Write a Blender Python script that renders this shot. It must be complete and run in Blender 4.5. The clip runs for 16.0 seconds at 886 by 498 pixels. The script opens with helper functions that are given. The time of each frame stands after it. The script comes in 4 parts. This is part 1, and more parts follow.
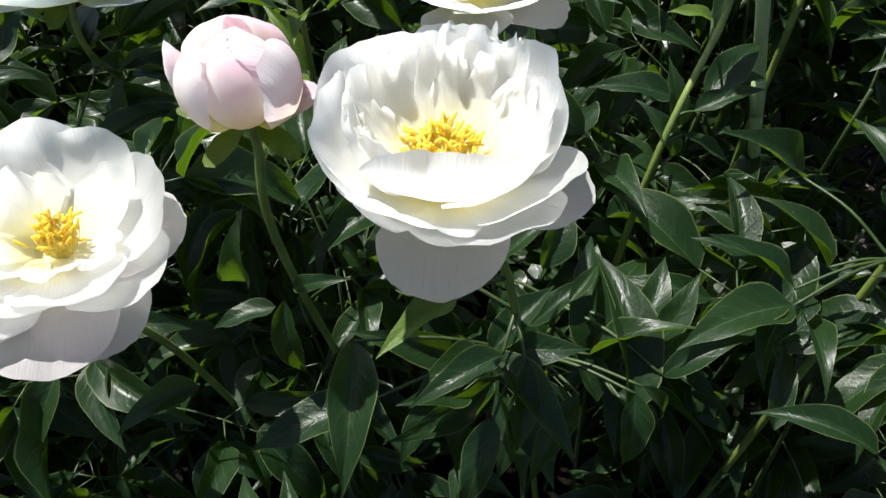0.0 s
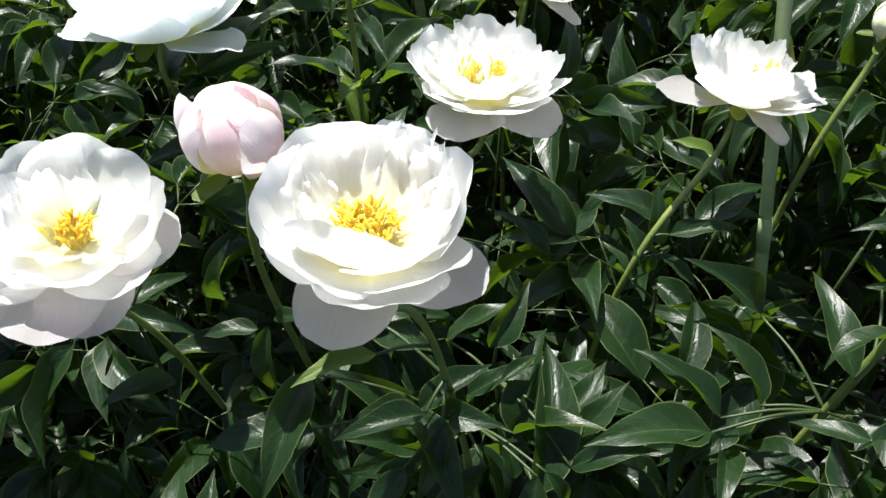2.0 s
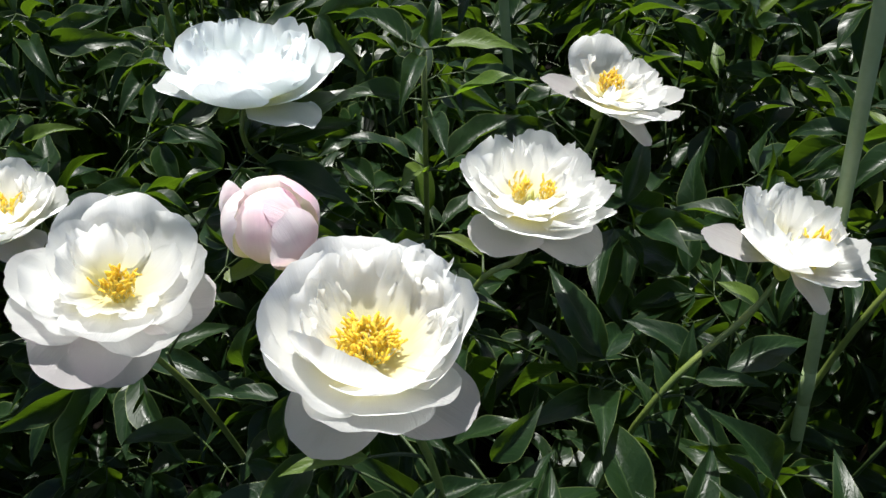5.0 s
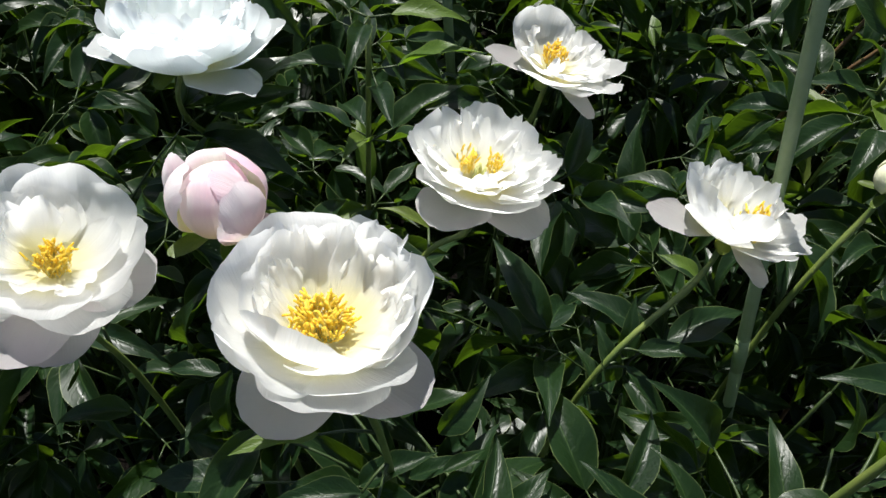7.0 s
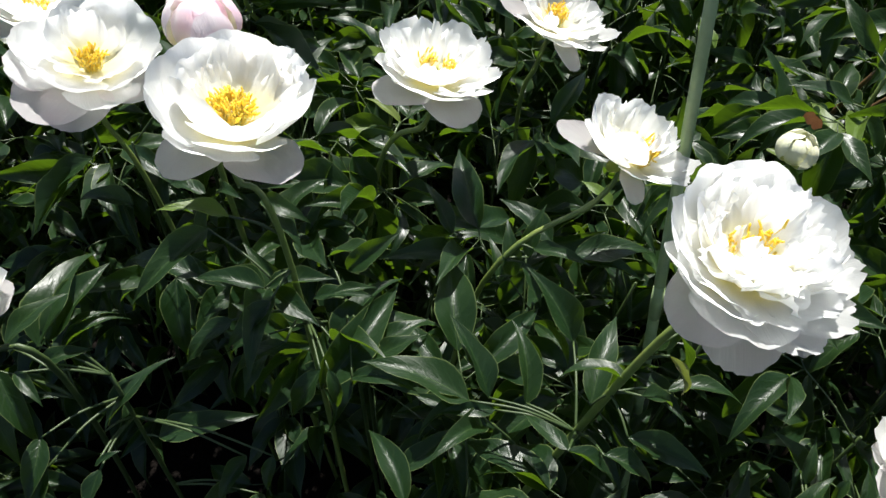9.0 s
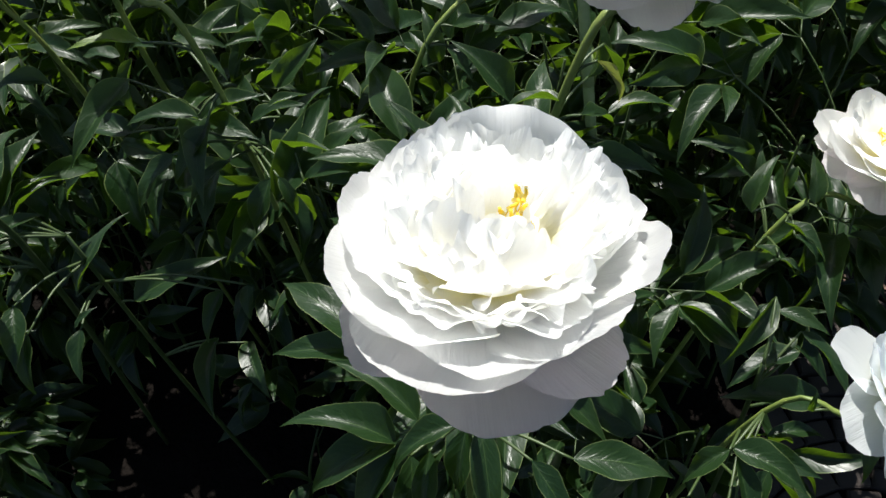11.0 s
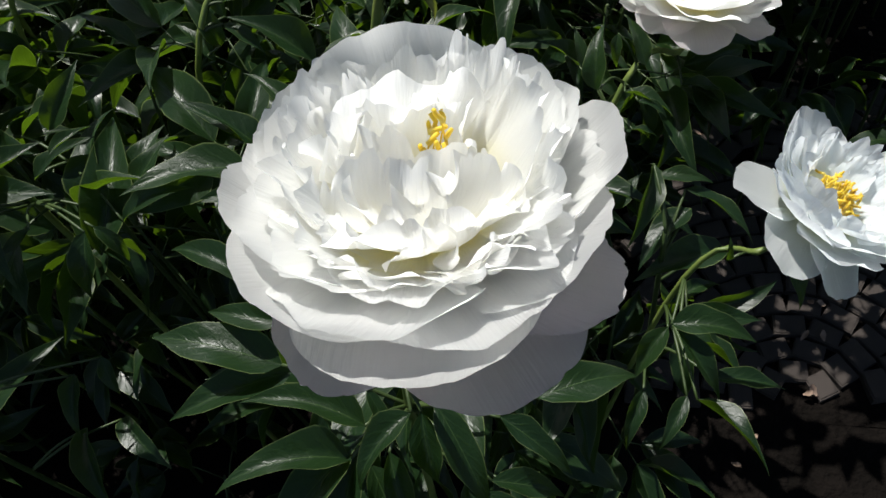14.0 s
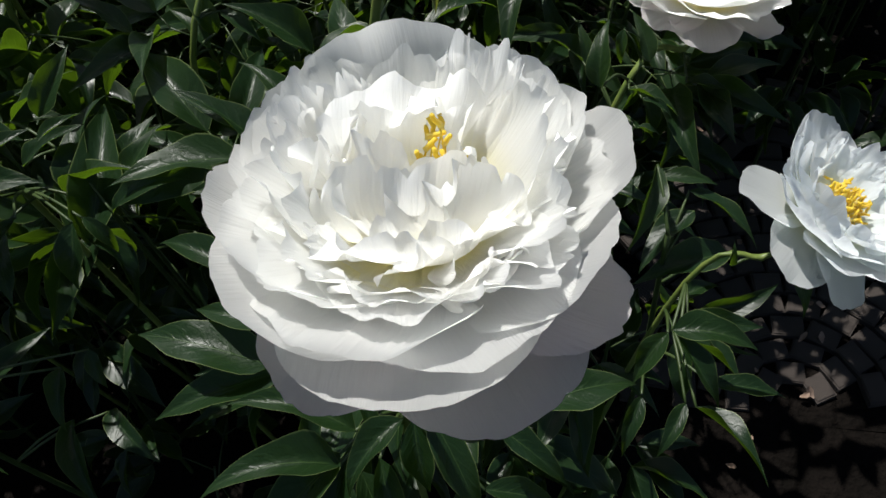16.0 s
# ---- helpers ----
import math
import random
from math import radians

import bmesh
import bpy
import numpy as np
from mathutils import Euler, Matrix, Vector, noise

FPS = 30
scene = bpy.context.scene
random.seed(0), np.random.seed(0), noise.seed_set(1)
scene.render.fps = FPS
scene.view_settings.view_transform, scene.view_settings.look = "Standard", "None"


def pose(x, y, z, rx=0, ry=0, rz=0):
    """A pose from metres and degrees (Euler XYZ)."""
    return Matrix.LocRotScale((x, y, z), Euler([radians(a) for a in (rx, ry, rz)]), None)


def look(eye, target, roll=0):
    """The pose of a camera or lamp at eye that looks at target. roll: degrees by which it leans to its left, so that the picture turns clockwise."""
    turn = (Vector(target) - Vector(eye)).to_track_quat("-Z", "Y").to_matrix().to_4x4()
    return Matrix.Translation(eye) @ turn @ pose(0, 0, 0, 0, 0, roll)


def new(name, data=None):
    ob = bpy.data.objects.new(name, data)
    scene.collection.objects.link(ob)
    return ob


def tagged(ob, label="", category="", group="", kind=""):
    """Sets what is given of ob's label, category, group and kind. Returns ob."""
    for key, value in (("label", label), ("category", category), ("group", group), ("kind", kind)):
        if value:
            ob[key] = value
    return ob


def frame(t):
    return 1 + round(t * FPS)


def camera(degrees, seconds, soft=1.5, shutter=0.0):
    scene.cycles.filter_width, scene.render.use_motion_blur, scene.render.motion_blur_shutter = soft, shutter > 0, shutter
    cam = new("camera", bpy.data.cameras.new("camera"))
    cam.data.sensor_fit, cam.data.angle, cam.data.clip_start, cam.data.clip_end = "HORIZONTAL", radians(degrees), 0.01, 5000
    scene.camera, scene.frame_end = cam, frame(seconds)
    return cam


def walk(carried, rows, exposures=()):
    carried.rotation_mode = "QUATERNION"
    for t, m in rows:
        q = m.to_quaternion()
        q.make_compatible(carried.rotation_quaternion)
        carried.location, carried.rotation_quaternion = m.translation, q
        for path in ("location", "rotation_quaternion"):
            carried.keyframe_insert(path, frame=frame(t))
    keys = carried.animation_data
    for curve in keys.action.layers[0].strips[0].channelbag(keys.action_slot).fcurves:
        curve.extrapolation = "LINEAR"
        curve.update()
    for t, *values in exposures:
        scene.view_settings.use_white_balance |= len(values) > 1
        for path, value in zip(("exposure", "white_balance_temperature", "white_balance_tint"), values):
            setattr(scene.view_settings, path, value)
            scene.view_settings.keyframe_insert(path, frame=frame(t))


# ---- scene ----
cam = camera(54.3, 16.0)
PATH = [
    (0, (0.027, -0.006, 1.294), (-0.035, 1.104, -0.369), -2.5),
    (0.5, (0.081, -0.032, 1.324), (-0.121, 1.122, -0.298), -1.8),
    (1, (0.115, -0.041, 1.345), (-0.176, 1.162, -0.226), -2.5),
    (1.5, (0.162, -0.055, 1.349), (-0.201, 1.153, -0.203), -1.3),
    (2, (0.153, -0.026, 1.357), (-0.207, 1.152, -0.219), -1.8),
    (2.5, (0.147, 0.004, 1.375), (-0.261, 1.188, -0.185), -3.2),
    (3, (0.181, 0.029, 1.381), (-0.326, 1.169, -0.182), -1.7),
    (3.5, (0.189, 0.037, 1.394), (-0.4, 1.14, -0.167), -2.3),
    (4, (0.193, 0.04, 1.401), (-0.424, 1.153, -0.142), -2.1),
    (4.2, (0.193, 0.036, 1.402), (-0.421, 1.163, -0.132), -1.7),
    (6.3, (0.19, 0.024, 1.407), (-0.374, 1.188, -0.119), 3.5),
    (6.5, (0.194, 0.027, 1.41), (-0.359, 1.182, -0.125), 4.2),
    (7, (0.173, 0.028, 1.404), (-0.238, 1.199, -0.164), 6.1),
    (7.5, (0.165, 0.036, 1.397), (-0.162, 1.226, -0.177), 8.3),
    (8, (0.217, 0.018, 1.419), (-0.236, 1.209, -0.123), 7.3),
    (8.5, (0.34, -0.003, 1.444), (-0.329, 1.129, -0.063), 4.6),
    (9, (0.474, -0.032, 1.427), (-0.313, 0.999, -0.096), 5.4),
    (9.5, (0.542, -0.075, 1.406), (-0.265, 0.912, -0.135), 5.0),
    (10, (0.588, -0.1, 1.384), (-0.226, 0.837, -0.185), 0.2),
    (10.2, (0.585, -0.111, 1.366), (-0.213, 0.827, -0.21), -0.8),
    (12.3, (0.531, -0.124, 1.317), (0.154, 0.881, -0.37), -10.1),
    (12.5, (0.529, -0.123, 1.306), (0.171, 0.871, -0.392), -10.6),
    (13, (0.51, -0.114, 1.287), (0.22, 0.894, -0.415), -10.1),
    (13.5, (0.497, -0.103, 1.278), (0.249, 0.906, -0.431), -8.7),
    (14, (0.504, -0.104, 1.284), (0.25, 0.967, -0.386), -8.7),
    (14.5, (0.501, -0.103, 1.279), (0.249, 0.958, -0.397), -8.0),
    (15, (0.508, -0.098, 1.278), (0.241, 0.963, -0.397), -8.4),
    (15.5, (0.497, -0.096, 1.277), (0.265, 0.957, -0.407), -6.7),
    (16, (0.502, -0.089, 1.275), (0.256, 0.96, -0.41), -7.4),
]
EXPOSE = [(0, 1.04), (0.5, 1.22), (1.0, 1.36), (2.0, 1.32), (2.5, 1.22), (3.0, 1.0), (4.2, 0.84), (6.3, 0.76), (7.5, 0.74), (8.5, 0.86), (9.0, 1.14), (9.5, 1.24), (10.2, 1.20), (12.3, 0.78), (13.0, 0.65), (13.5, 0.52), (14.0, 0.43), (14.5, 0.35), (16, 0.31)]
walk(cam, [(t, look(eye, target, roll)) for t, eye, target, roll in PATH], EXPOSE)

# ---- light ----
SUN_AZ, SUN_EL = 128.0, 61.0        # degrees: from +x towards +y; above the horizon
world = bpy.data.worlds.new("sky")
scene.world = world
world.use_nodes = True
wn = world.node_tree.nodes
sky = wn.new("ShaderNodeTexSky")
sky.sky_type, sky.sun_disc = "NISHITA", False
sky.sun_elevation, sky.sun_rotation = radians(SUN_EL), radians(90 - SUN_AZ)
world.node_tree.links.new(sky.outputs[0], wn["Background"].inputs[0])
wn["Background"].inputs[1].default_value = 0.050
sun = new("sun", bpy.data.lights.new("sun", "SUN"))
sun.data.energy, sun.data.angle, sun.data.color = 4.7, radians(0.53), (0.985, 0.97, 0.92)
sun_dir = Vector((math.cos(radians(SUN_AZ)) * math.cos(radians(SUN_EL)), math.sin(radians(SUN_AZ)) * math.cos(radians(SUN_EL)), math.sin(radians(SUN_EL))))
sun.matrix_world = look(sun_dir * 20, (0, 0, 0))


# ---- materials ----
class Mat:
    """A node material with short calls to add and join nodes."""

    def __init__(self, name):
        self.m = bpy.data.materials.new(name)
        self.m.use_nodes = True
        self.t = self.m.node_tree
        self.t.nodes.clear()
        self.out = self.t.nodes.new("ShaderNodeOutputMaterial")

    def n(self, kind, values=None, **attrs):
        node = self.t.nodes.new("ShaderNode" + kind)
        for k, v in attrs.items():
            setattr(node, k, v)
        for k, v in (values or {}).items():
            if isinstance(v, bpy.types.NodeSocket):
                self.t.links.new(v, node.inputs[k])
            else:
                node.inputs[k].default_value = v
        return node

    def math(self, op, a, b=0.0, c=None):
        vals = {0: a, 1: b}
        if c is not None:
            vals[2] = c
        return self.n("Math", vals, operation=op).outputs[0]

    def mix(self, fac, a, b, mode="MIX"):
        return self.n("Mix", {0: fac, 6: a, 7: b}, data_type="RGBA", blend_type=mode).outputs[2]

    def ramp(self, fac, stops):
        r = self.n("ValToRGB", {0: fac})
        el = r.color_ramp.elements
        while len(el) < len(stops):
            el.new(0.5)
        for e, (p, c) in zip(el, stops):
            e.position, e.color = p, c if len(c) == 4 else (*c, 1)
        return r.outputs[0]

    def noise(self, scale, detail=3.0, vec=None, rough=0.5):
        v = {"Scale": scale, "Detail": detail, "Roughness": rough}
        if vec is not None:
            v["Vector"] = vec
        return self.n("TexNoise", v).outputs[0]

    def place(self):
        return self.n("TexCoord").outputs["Object"]

    def bump(self, height, strength, distance=0.001):
        return self.n("Bump", {"Height": height, "Strength": strength, "Distance": distance}).outputs[0]

    def done(self, shader):
        self.t.links.new(shader, self.out.inputs[0])
        return self.m


def rgb(r, g, b):
    return (r, g, b, 1.0)


def leaf_material(name, deep, light, thin, gloss=0.34, glow=0.26):
    """A thin glossy leaf: midrib and side veins from its own chart, blotches, transmitted light."""
    k = Mat(name)
    uv = k.n("SeparateXYZ", {0: k.n("UVMap").outputs[0]})
    u, v = uv.outputs[0], uv.outputs[1]
    side = k.math("ABSOLUTE", k.math("MULTIPLY_ADD", u, 2.0, -1.0))
    rand = k.math("FRACT", k.math("ADD", k.n("ObjectInfo").outputs["Random"], k.n("NewGeometry").outputs["Random Per Island"]))
    mid = k.math("SUBTRACT", 1.0, k.n("MapRange", {0: side, 1: 0.010, 2: 0.038}, interpolation_type="SMOOTHSTEP").outputs[0])
    warp = k.math("MULTIPLY_ADD", k.noise(6.0, 2.0, k.n("UVMap").outputs[0]), 0.10, v)
    wave = k.math("SINE", k.math("MULTIPLY", k.math("SUBTRACT", warp, k.math("MULTIPLY", side, 0.26)), 46.0))
    veins = k.math("MULTIPLY", k.n("MapRange", {0: wave, 1: 0.25, 2: 1.0}, interpolation_type="SMOOTHSTEP").outputs[0], k.math("SUBTRACT", 1.0, k.math("MULTIPLY", side, 0.8)))
    spots = k.noise(55.0, 4.0, k.place())
    fine = k.noise(420.0, 2.0, k.place())
    base = k.mix(k.n("MapRange", {0: spots, 1: 0.3, 2: 0.72}).outputs[0], deep, light)
    base = k.mix(k.math("MULTIPLY", rand, 0.55), base, thin)
    base = k.mix(k.math("MULTIPLY", mid, 0.25), base, rgb(0.12, 0.20, 0.06))
    base = k.mix(k.math("MULTIPLY", veins, 0.05), base, rgb(0.08, 0.14, 0.04))
    edge = k.n("MapRange", {0: side, 1: 0.93, 2: 0.985}, interpolation_type="SMOOTHSTEP").outputs[0]
    base = k.mix(k.math("MULTIPLY", edge, 0.45), base, rgb(0.20, 0.25, 0.09))
    relief = k.math("ADD", k.math("MULTIPLY", k.math("ADD", k.math("MULTIPLY", veins, 0.9), mid), -0.8), k.math("MULTIPLY", k.math("ADD", spots, k.math("MULTIPLY", fine, 0.10)), 0.6))
    nrm = k.bump(relief, 0.30, 0.0010)
    rough = k.n("MapRange", {0: spots, 1: 0.3, 2: 0.7, 3: gloss - 0.05, 4: gloss + 0.10}).outputs[0]
    body = k.n("BsdfPrincipled", {"Base Color": base, "Roughness": rough, "Normal": nrm, "Specular IOR Level": 0.33})
    back = k.n("BsdfTranslucent", {"Color": k.mix(0.6, k.mix(1.0, base, rgb(2.8, 3.0, 0.8), "MULTIPLY"), rgb(0.22, 0.40, 0.012)), "Normal": nrm})
    return k.done(k.n("MixShader", {0: glow, 1: body.outputs[0], 2: back.outputs[0]}).outputs[0])


def petal_material(name, tip, blush, base_tint, amount, glow=0.67, reach=0.58):
    """A thin silky petal: fine lengthwise veins, tint towards the base and a blush in cloudy patches."""
    k = Mat(name)
    uvn = k.n("UVMap").outputs[0]
    uv = k.n("SeparateXYZ", {0: uvn})
    u, v = uv.outputs[0], uv.outputs[1]
    stretched = k.n("Mapping", {0: uvn, 3: (26.0, 1.6, 1.0)}).outputs[0]
    streak = k.noise(1.0, 3.0, stretched)
    cloud = k.noise(26.0, 2.0, k.place())
    col = k.mix(k.math("MULTIPLY", k.n("MapRange", {0: cloud, 1: 0.42, 2: 0.7}).outputs[0], amount), tip, blush)
    col = k.mix(k.math("MULTIPLY", k.n("MapRange", {0: streak, 1: 0.45, 2: 0.75}).outputs[0], 0.10), col, k.mix(1.0, col, rgb(0.9, 0.88, 0.9), "MULTIPLY"))
    col = k.mix(k.n("MapRange", {0: v, 1: reach, 2: reach * 0.1, 3: 0.0, 4: 0.95}, interpolation_type="SMOOTHSTEP").outputs[0], col, base_tint)
    ribs = k.noise(1.0, 2.0, k.n("Mapping", {0: uvn, 3: (70.0, 3.0, 1.0)}).outputs[0])
    puckers = k.noise(90.0, 2.0, k.place())
    nrm = k.bump(k.math("ADD", k.math("ADD", streak, k.math("MULTIPLY", ribs, 0.45)), k.math("ADD", k.math("MULTIPLY", cloud, 0.8), k.math("MULTIPLY", puckers, 0.35))), 0.35, 0.0014)
    body = k.n("BsdfPrincipled", {"Base Color": col, "Roughness": 0.48, "Normal": nrm, "Specular IOR Level": 0.35, "Sheen Weight": 0.15})
    back = k.n("BsdfTranslucent", {"Color": col, "Normal": nrm})
    return k.done(k.n("MixShader", {0: glow, 1: body.outputs[0], 2: back.outputs[0]}).outputs[0])


def solid_material(name, a, b, rough=0.5, scale=60.0, bump=0.3, depth=0.001, spec=0.5):
    k = Mat(name)
    big, small = k.noise(scale, 4.0, k.place()), k.noise(scale * 7, 2.0, k.place())
    rand = k.n("ObjectInfo").outputs["Random"]
    col = k.mix(k.n("MapRange", {0: k.math("ADD", big, k.math("MULTIPLY", small, 0.3)), 1: 0.4, 2: 0.9}).outputs[0], a, b)
    col = k.mix(k.math("MULTIPLY", rand, 0.25), col, k.mix(1.0, col, rgb(0.6, 0.6, 0.6), "MULTIPLY"))
    nrm = k.bump(k.math("ADD", big, k.math("MULTIPLY", small, 0.5)), bump, depth)
    return k.done(k.n("BsdfPrincipled", {"Base Color": col, "Roughness": rough, "Normal": nrm, "Specular IOR Level": spec}).outputs[0])


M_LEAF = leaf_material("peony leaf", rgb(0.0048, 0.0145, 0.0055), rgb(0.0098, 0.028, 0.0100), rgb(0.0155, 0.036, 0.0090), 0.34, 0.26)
M_YOUNG = leaf_material("young leaf", rgb(0.05, 0.10, 0.015), rgb(0.09, 0.15, 0.02), rgb(0.12, 0.14, 0.03), 0.42, 0.34)
M_DRY = leaf_material("withered leaf", rgb(0.20, 0.17, 0.09), rgb(0.30, 0.27, 0.16), rgb(0.26, 0.20, 0.10), 0.6, 0.2)
M_STEM = solid_material("flower stem", rgb(0.085, 0.14, 0.03), rgb(0.18, 0.22, 0.05), 0.42, 45.0, 0.25)
M_PETIOLE = solid_material("leaf stalk", rgb(0.022, 0.045, 0.010), rgb(0.045, 0.07, 0.016), 0.5, 45.0, 0.25)
M_STALK = solid_material("pale stalk", rgb(0.22, 0.30, 0.13), rgb(0.34, 0.42, 0.23), 0.5, 20.0, 0.25)
M_RED = solid_material("reddish stem", rgb(0.10, 0.05, 0.03), rgb(0.16, 0.10, 0.04), 0.45, 45.0, 0.25)
M_WHITE = petal_material("white petal", rgb(0.965, 0.965, 0.945), rgb(0.965, 0.95, 0.935), rgb(0.985, 0.95, 0.68), 0.35, 0.73, 0.56)
# White petals with the blue of open shade put into the colour
M_SHADE_BLUE = petal_material("white petal, shade-blue tint", rgb(0.925, 0.95, 0.955), rgb(0.91, 0.935, 0.95), rgb(0.88, 0.88, 0.66), 0.35)
M_GUARD = petal_material("blushed guard petal", rgb(0.955, 0.915, 0.92), rgb(0.94, 0.85, 0.88), rgb(0.93, 0.90, 0.76), 0.7, 0.76)
M_PINK = petal_material("pink bud petal", rgb(0.96, 0.91, 0.91), rgb(0.90, 0.58, 0.71), rgb(0.72, 0.76, 0.24), 0.9, 0.45, 0.74)
M_CREAM = petal_material("cream bud petal", rgb(0.78, 0.78, 0.56), rgb(0.76, 0.72, 0.42), rgb(0.50, 0.56, 0.18), 0.6, 0.2)
M_STAMEN = petal_material("golden stamen", rgb(1.0, 0.80, 0.10), rgb(1.0, 0.72, 0.05), rgb(1.0, 0.88, 0.28), 0.6, 0.45)
M_CARPEL = solid_material("green carpel", rgb(0.48, 0.50, 0.18), rgb(0.60, 0.60, 0.26), 0.55, 120.0, 0.2)
# Near-black soil: the shade of the bed is put into this colour
M_SHADE_SOIL = solid_material("soil", rgb(0.0035, 0.003, 0.0025), rgb(0.009, 0.007, 0.006), 0.97, 14.0, 0.9, 0.02, 0.05)
# Clay setts coloured darker than they are, standing for deep shade there
M_SHADE_PAVER = solid_material("clay paver darkened for shade", rgb(0.04, 0.034, 0.03), rgb(0.075, 0.06, 0.053), 0.88, 30.0, 0.6, 0.004, 0.3)
M_LITTER = solid_material("dry litter", rgb(0.16, 0.10, 0.07), rgb(0.30, 0.22, 0.17), 0.9, 60.0, 0.5, 0.002, 0.2)
M_RUST = solid_material("withered scale", rgb(0.30, 0.09, 0.02), rgb(0.50, 0.18, 0.05), 0.6, 90.0, 0.4)
M_REDBUD = solid_material("dark red bud", rgb(0.09, 0.012, 0.018), rgb(0.16, 0.03, 0.03), 0.4, 60.0, 0.3)


# ---- building blocks ----
def mesh_of(name, verts, faces, material, uvs=None, smooth=True):
    me = bpy.data.meshes.new(name)
    me.from_pydata([tuple(v) for v in verts], [], faces)
    if uvs is not None:
        layer = me.uv_layers.new(name="chart")
        idx = np.empty(len(me.loops), dtype=np.int32)
        me.loops.foreach_get("vertex_index", idx)
        layer.data.foreach_set("uv", np.asarray(uvs, dtype=np.float32)[idx].ravel())
    if smooth:
        me.polygons.foreach_set("use_smooth", np.ones(len(me.polygons), dtype=bool))
    me.materials.append(material)
    me.update()
    return me


def part(name, me, parent, label=""):
    ob = new(name, me)
    ob.parent = parent
    return tagged(ob, label) if label else ob


def thing(name, place, label, category, group="", kind=""):
    ob = new(name)
    ob.location = place
    ob.empty_display_size = 0.02
    return tagged(ob, label, category, group, kind)


def join(pieces):
    """One (verts, faces, uvs) out of several."""
    vs, fs, us, n = [], [], [], 0
    for v, f, u in pieces:
        vs.append(np.asarray(v))
        us.append(np.asarray(u))
        fs.extend(tuple(i + n for i in q) for q in f)
        n += len(v)
    return np.concatenate(vs), fs, np.concatenate(us)


def spline(points, steps):
    """A smooth line through the points (Catmull-Rom)."""
    p = [np.asarray(q, float) for q in points]
    p = [2 * p[0] - p[1], *p, 2 * p[-1] - p[-2]]
    out = []
    for i in range(1, len(p) - 2):
        for s in np.linspace(0, 1, steps, endpoint=False):
            a, b, c, d = p[i - 1:i + 3]
            out.append(0.5 * (2 * b + (c - a) * s + (2 * a - 5 * b + 4 * c - d) * s * s + (3 * b - a - 3 * c + d) * s ** 3))
    out.append(p[-2])
    return np.array(out)


def tube(points, r0, r1, sides=7, swell=()):
    """A tapered stalk along points; swell: (place 0..1, extra radius, spread) knots."""
    pts = np.asarray(points, float)
    n = len(pts)
    t = np.gradient(pts, axis=0)
    t /= np.linalg.norm(t, axis=1)[:, None]
    ref = np.array([1.0, 0.3, 0.1]) if abs(t[0][2]) > 0.7 else np.array([0.1, 0.2, 1.0])
    vs = []
    for i in range(n):
        a = np.cross(t[i], ref)
        a /= np.linalg.norm(a)
        b = np.cross(t[i], a)
        s = i / (n - 1)
        r = r0 + (r1 - r0) * s + sum(e * math.exp(-((s - c) / w) ** 2) for c, e, w in swell)
        for k in range(sides):
            g = 2 * math.pi * k / sides
            vs.append(pts[i] + r * (math.cos(g) * a + math.sin(g) * b))
    fs = [(i * sides + k, i * sides + (k + 1) % sides, (i + 1) * sides + (k + 1) % sides, (i + 1) * sides + k) for i in range(n - 1) for k in range(sides)]
    fs += [tuple(range(sides))[::-1], tuple((n - 1) * sides + k for k in range(sides))]
    us = [(k / sides, i / (n - 1)) for i in range(n) for k in range(sides)]
    return np.array(vs), fs, np.array(us)


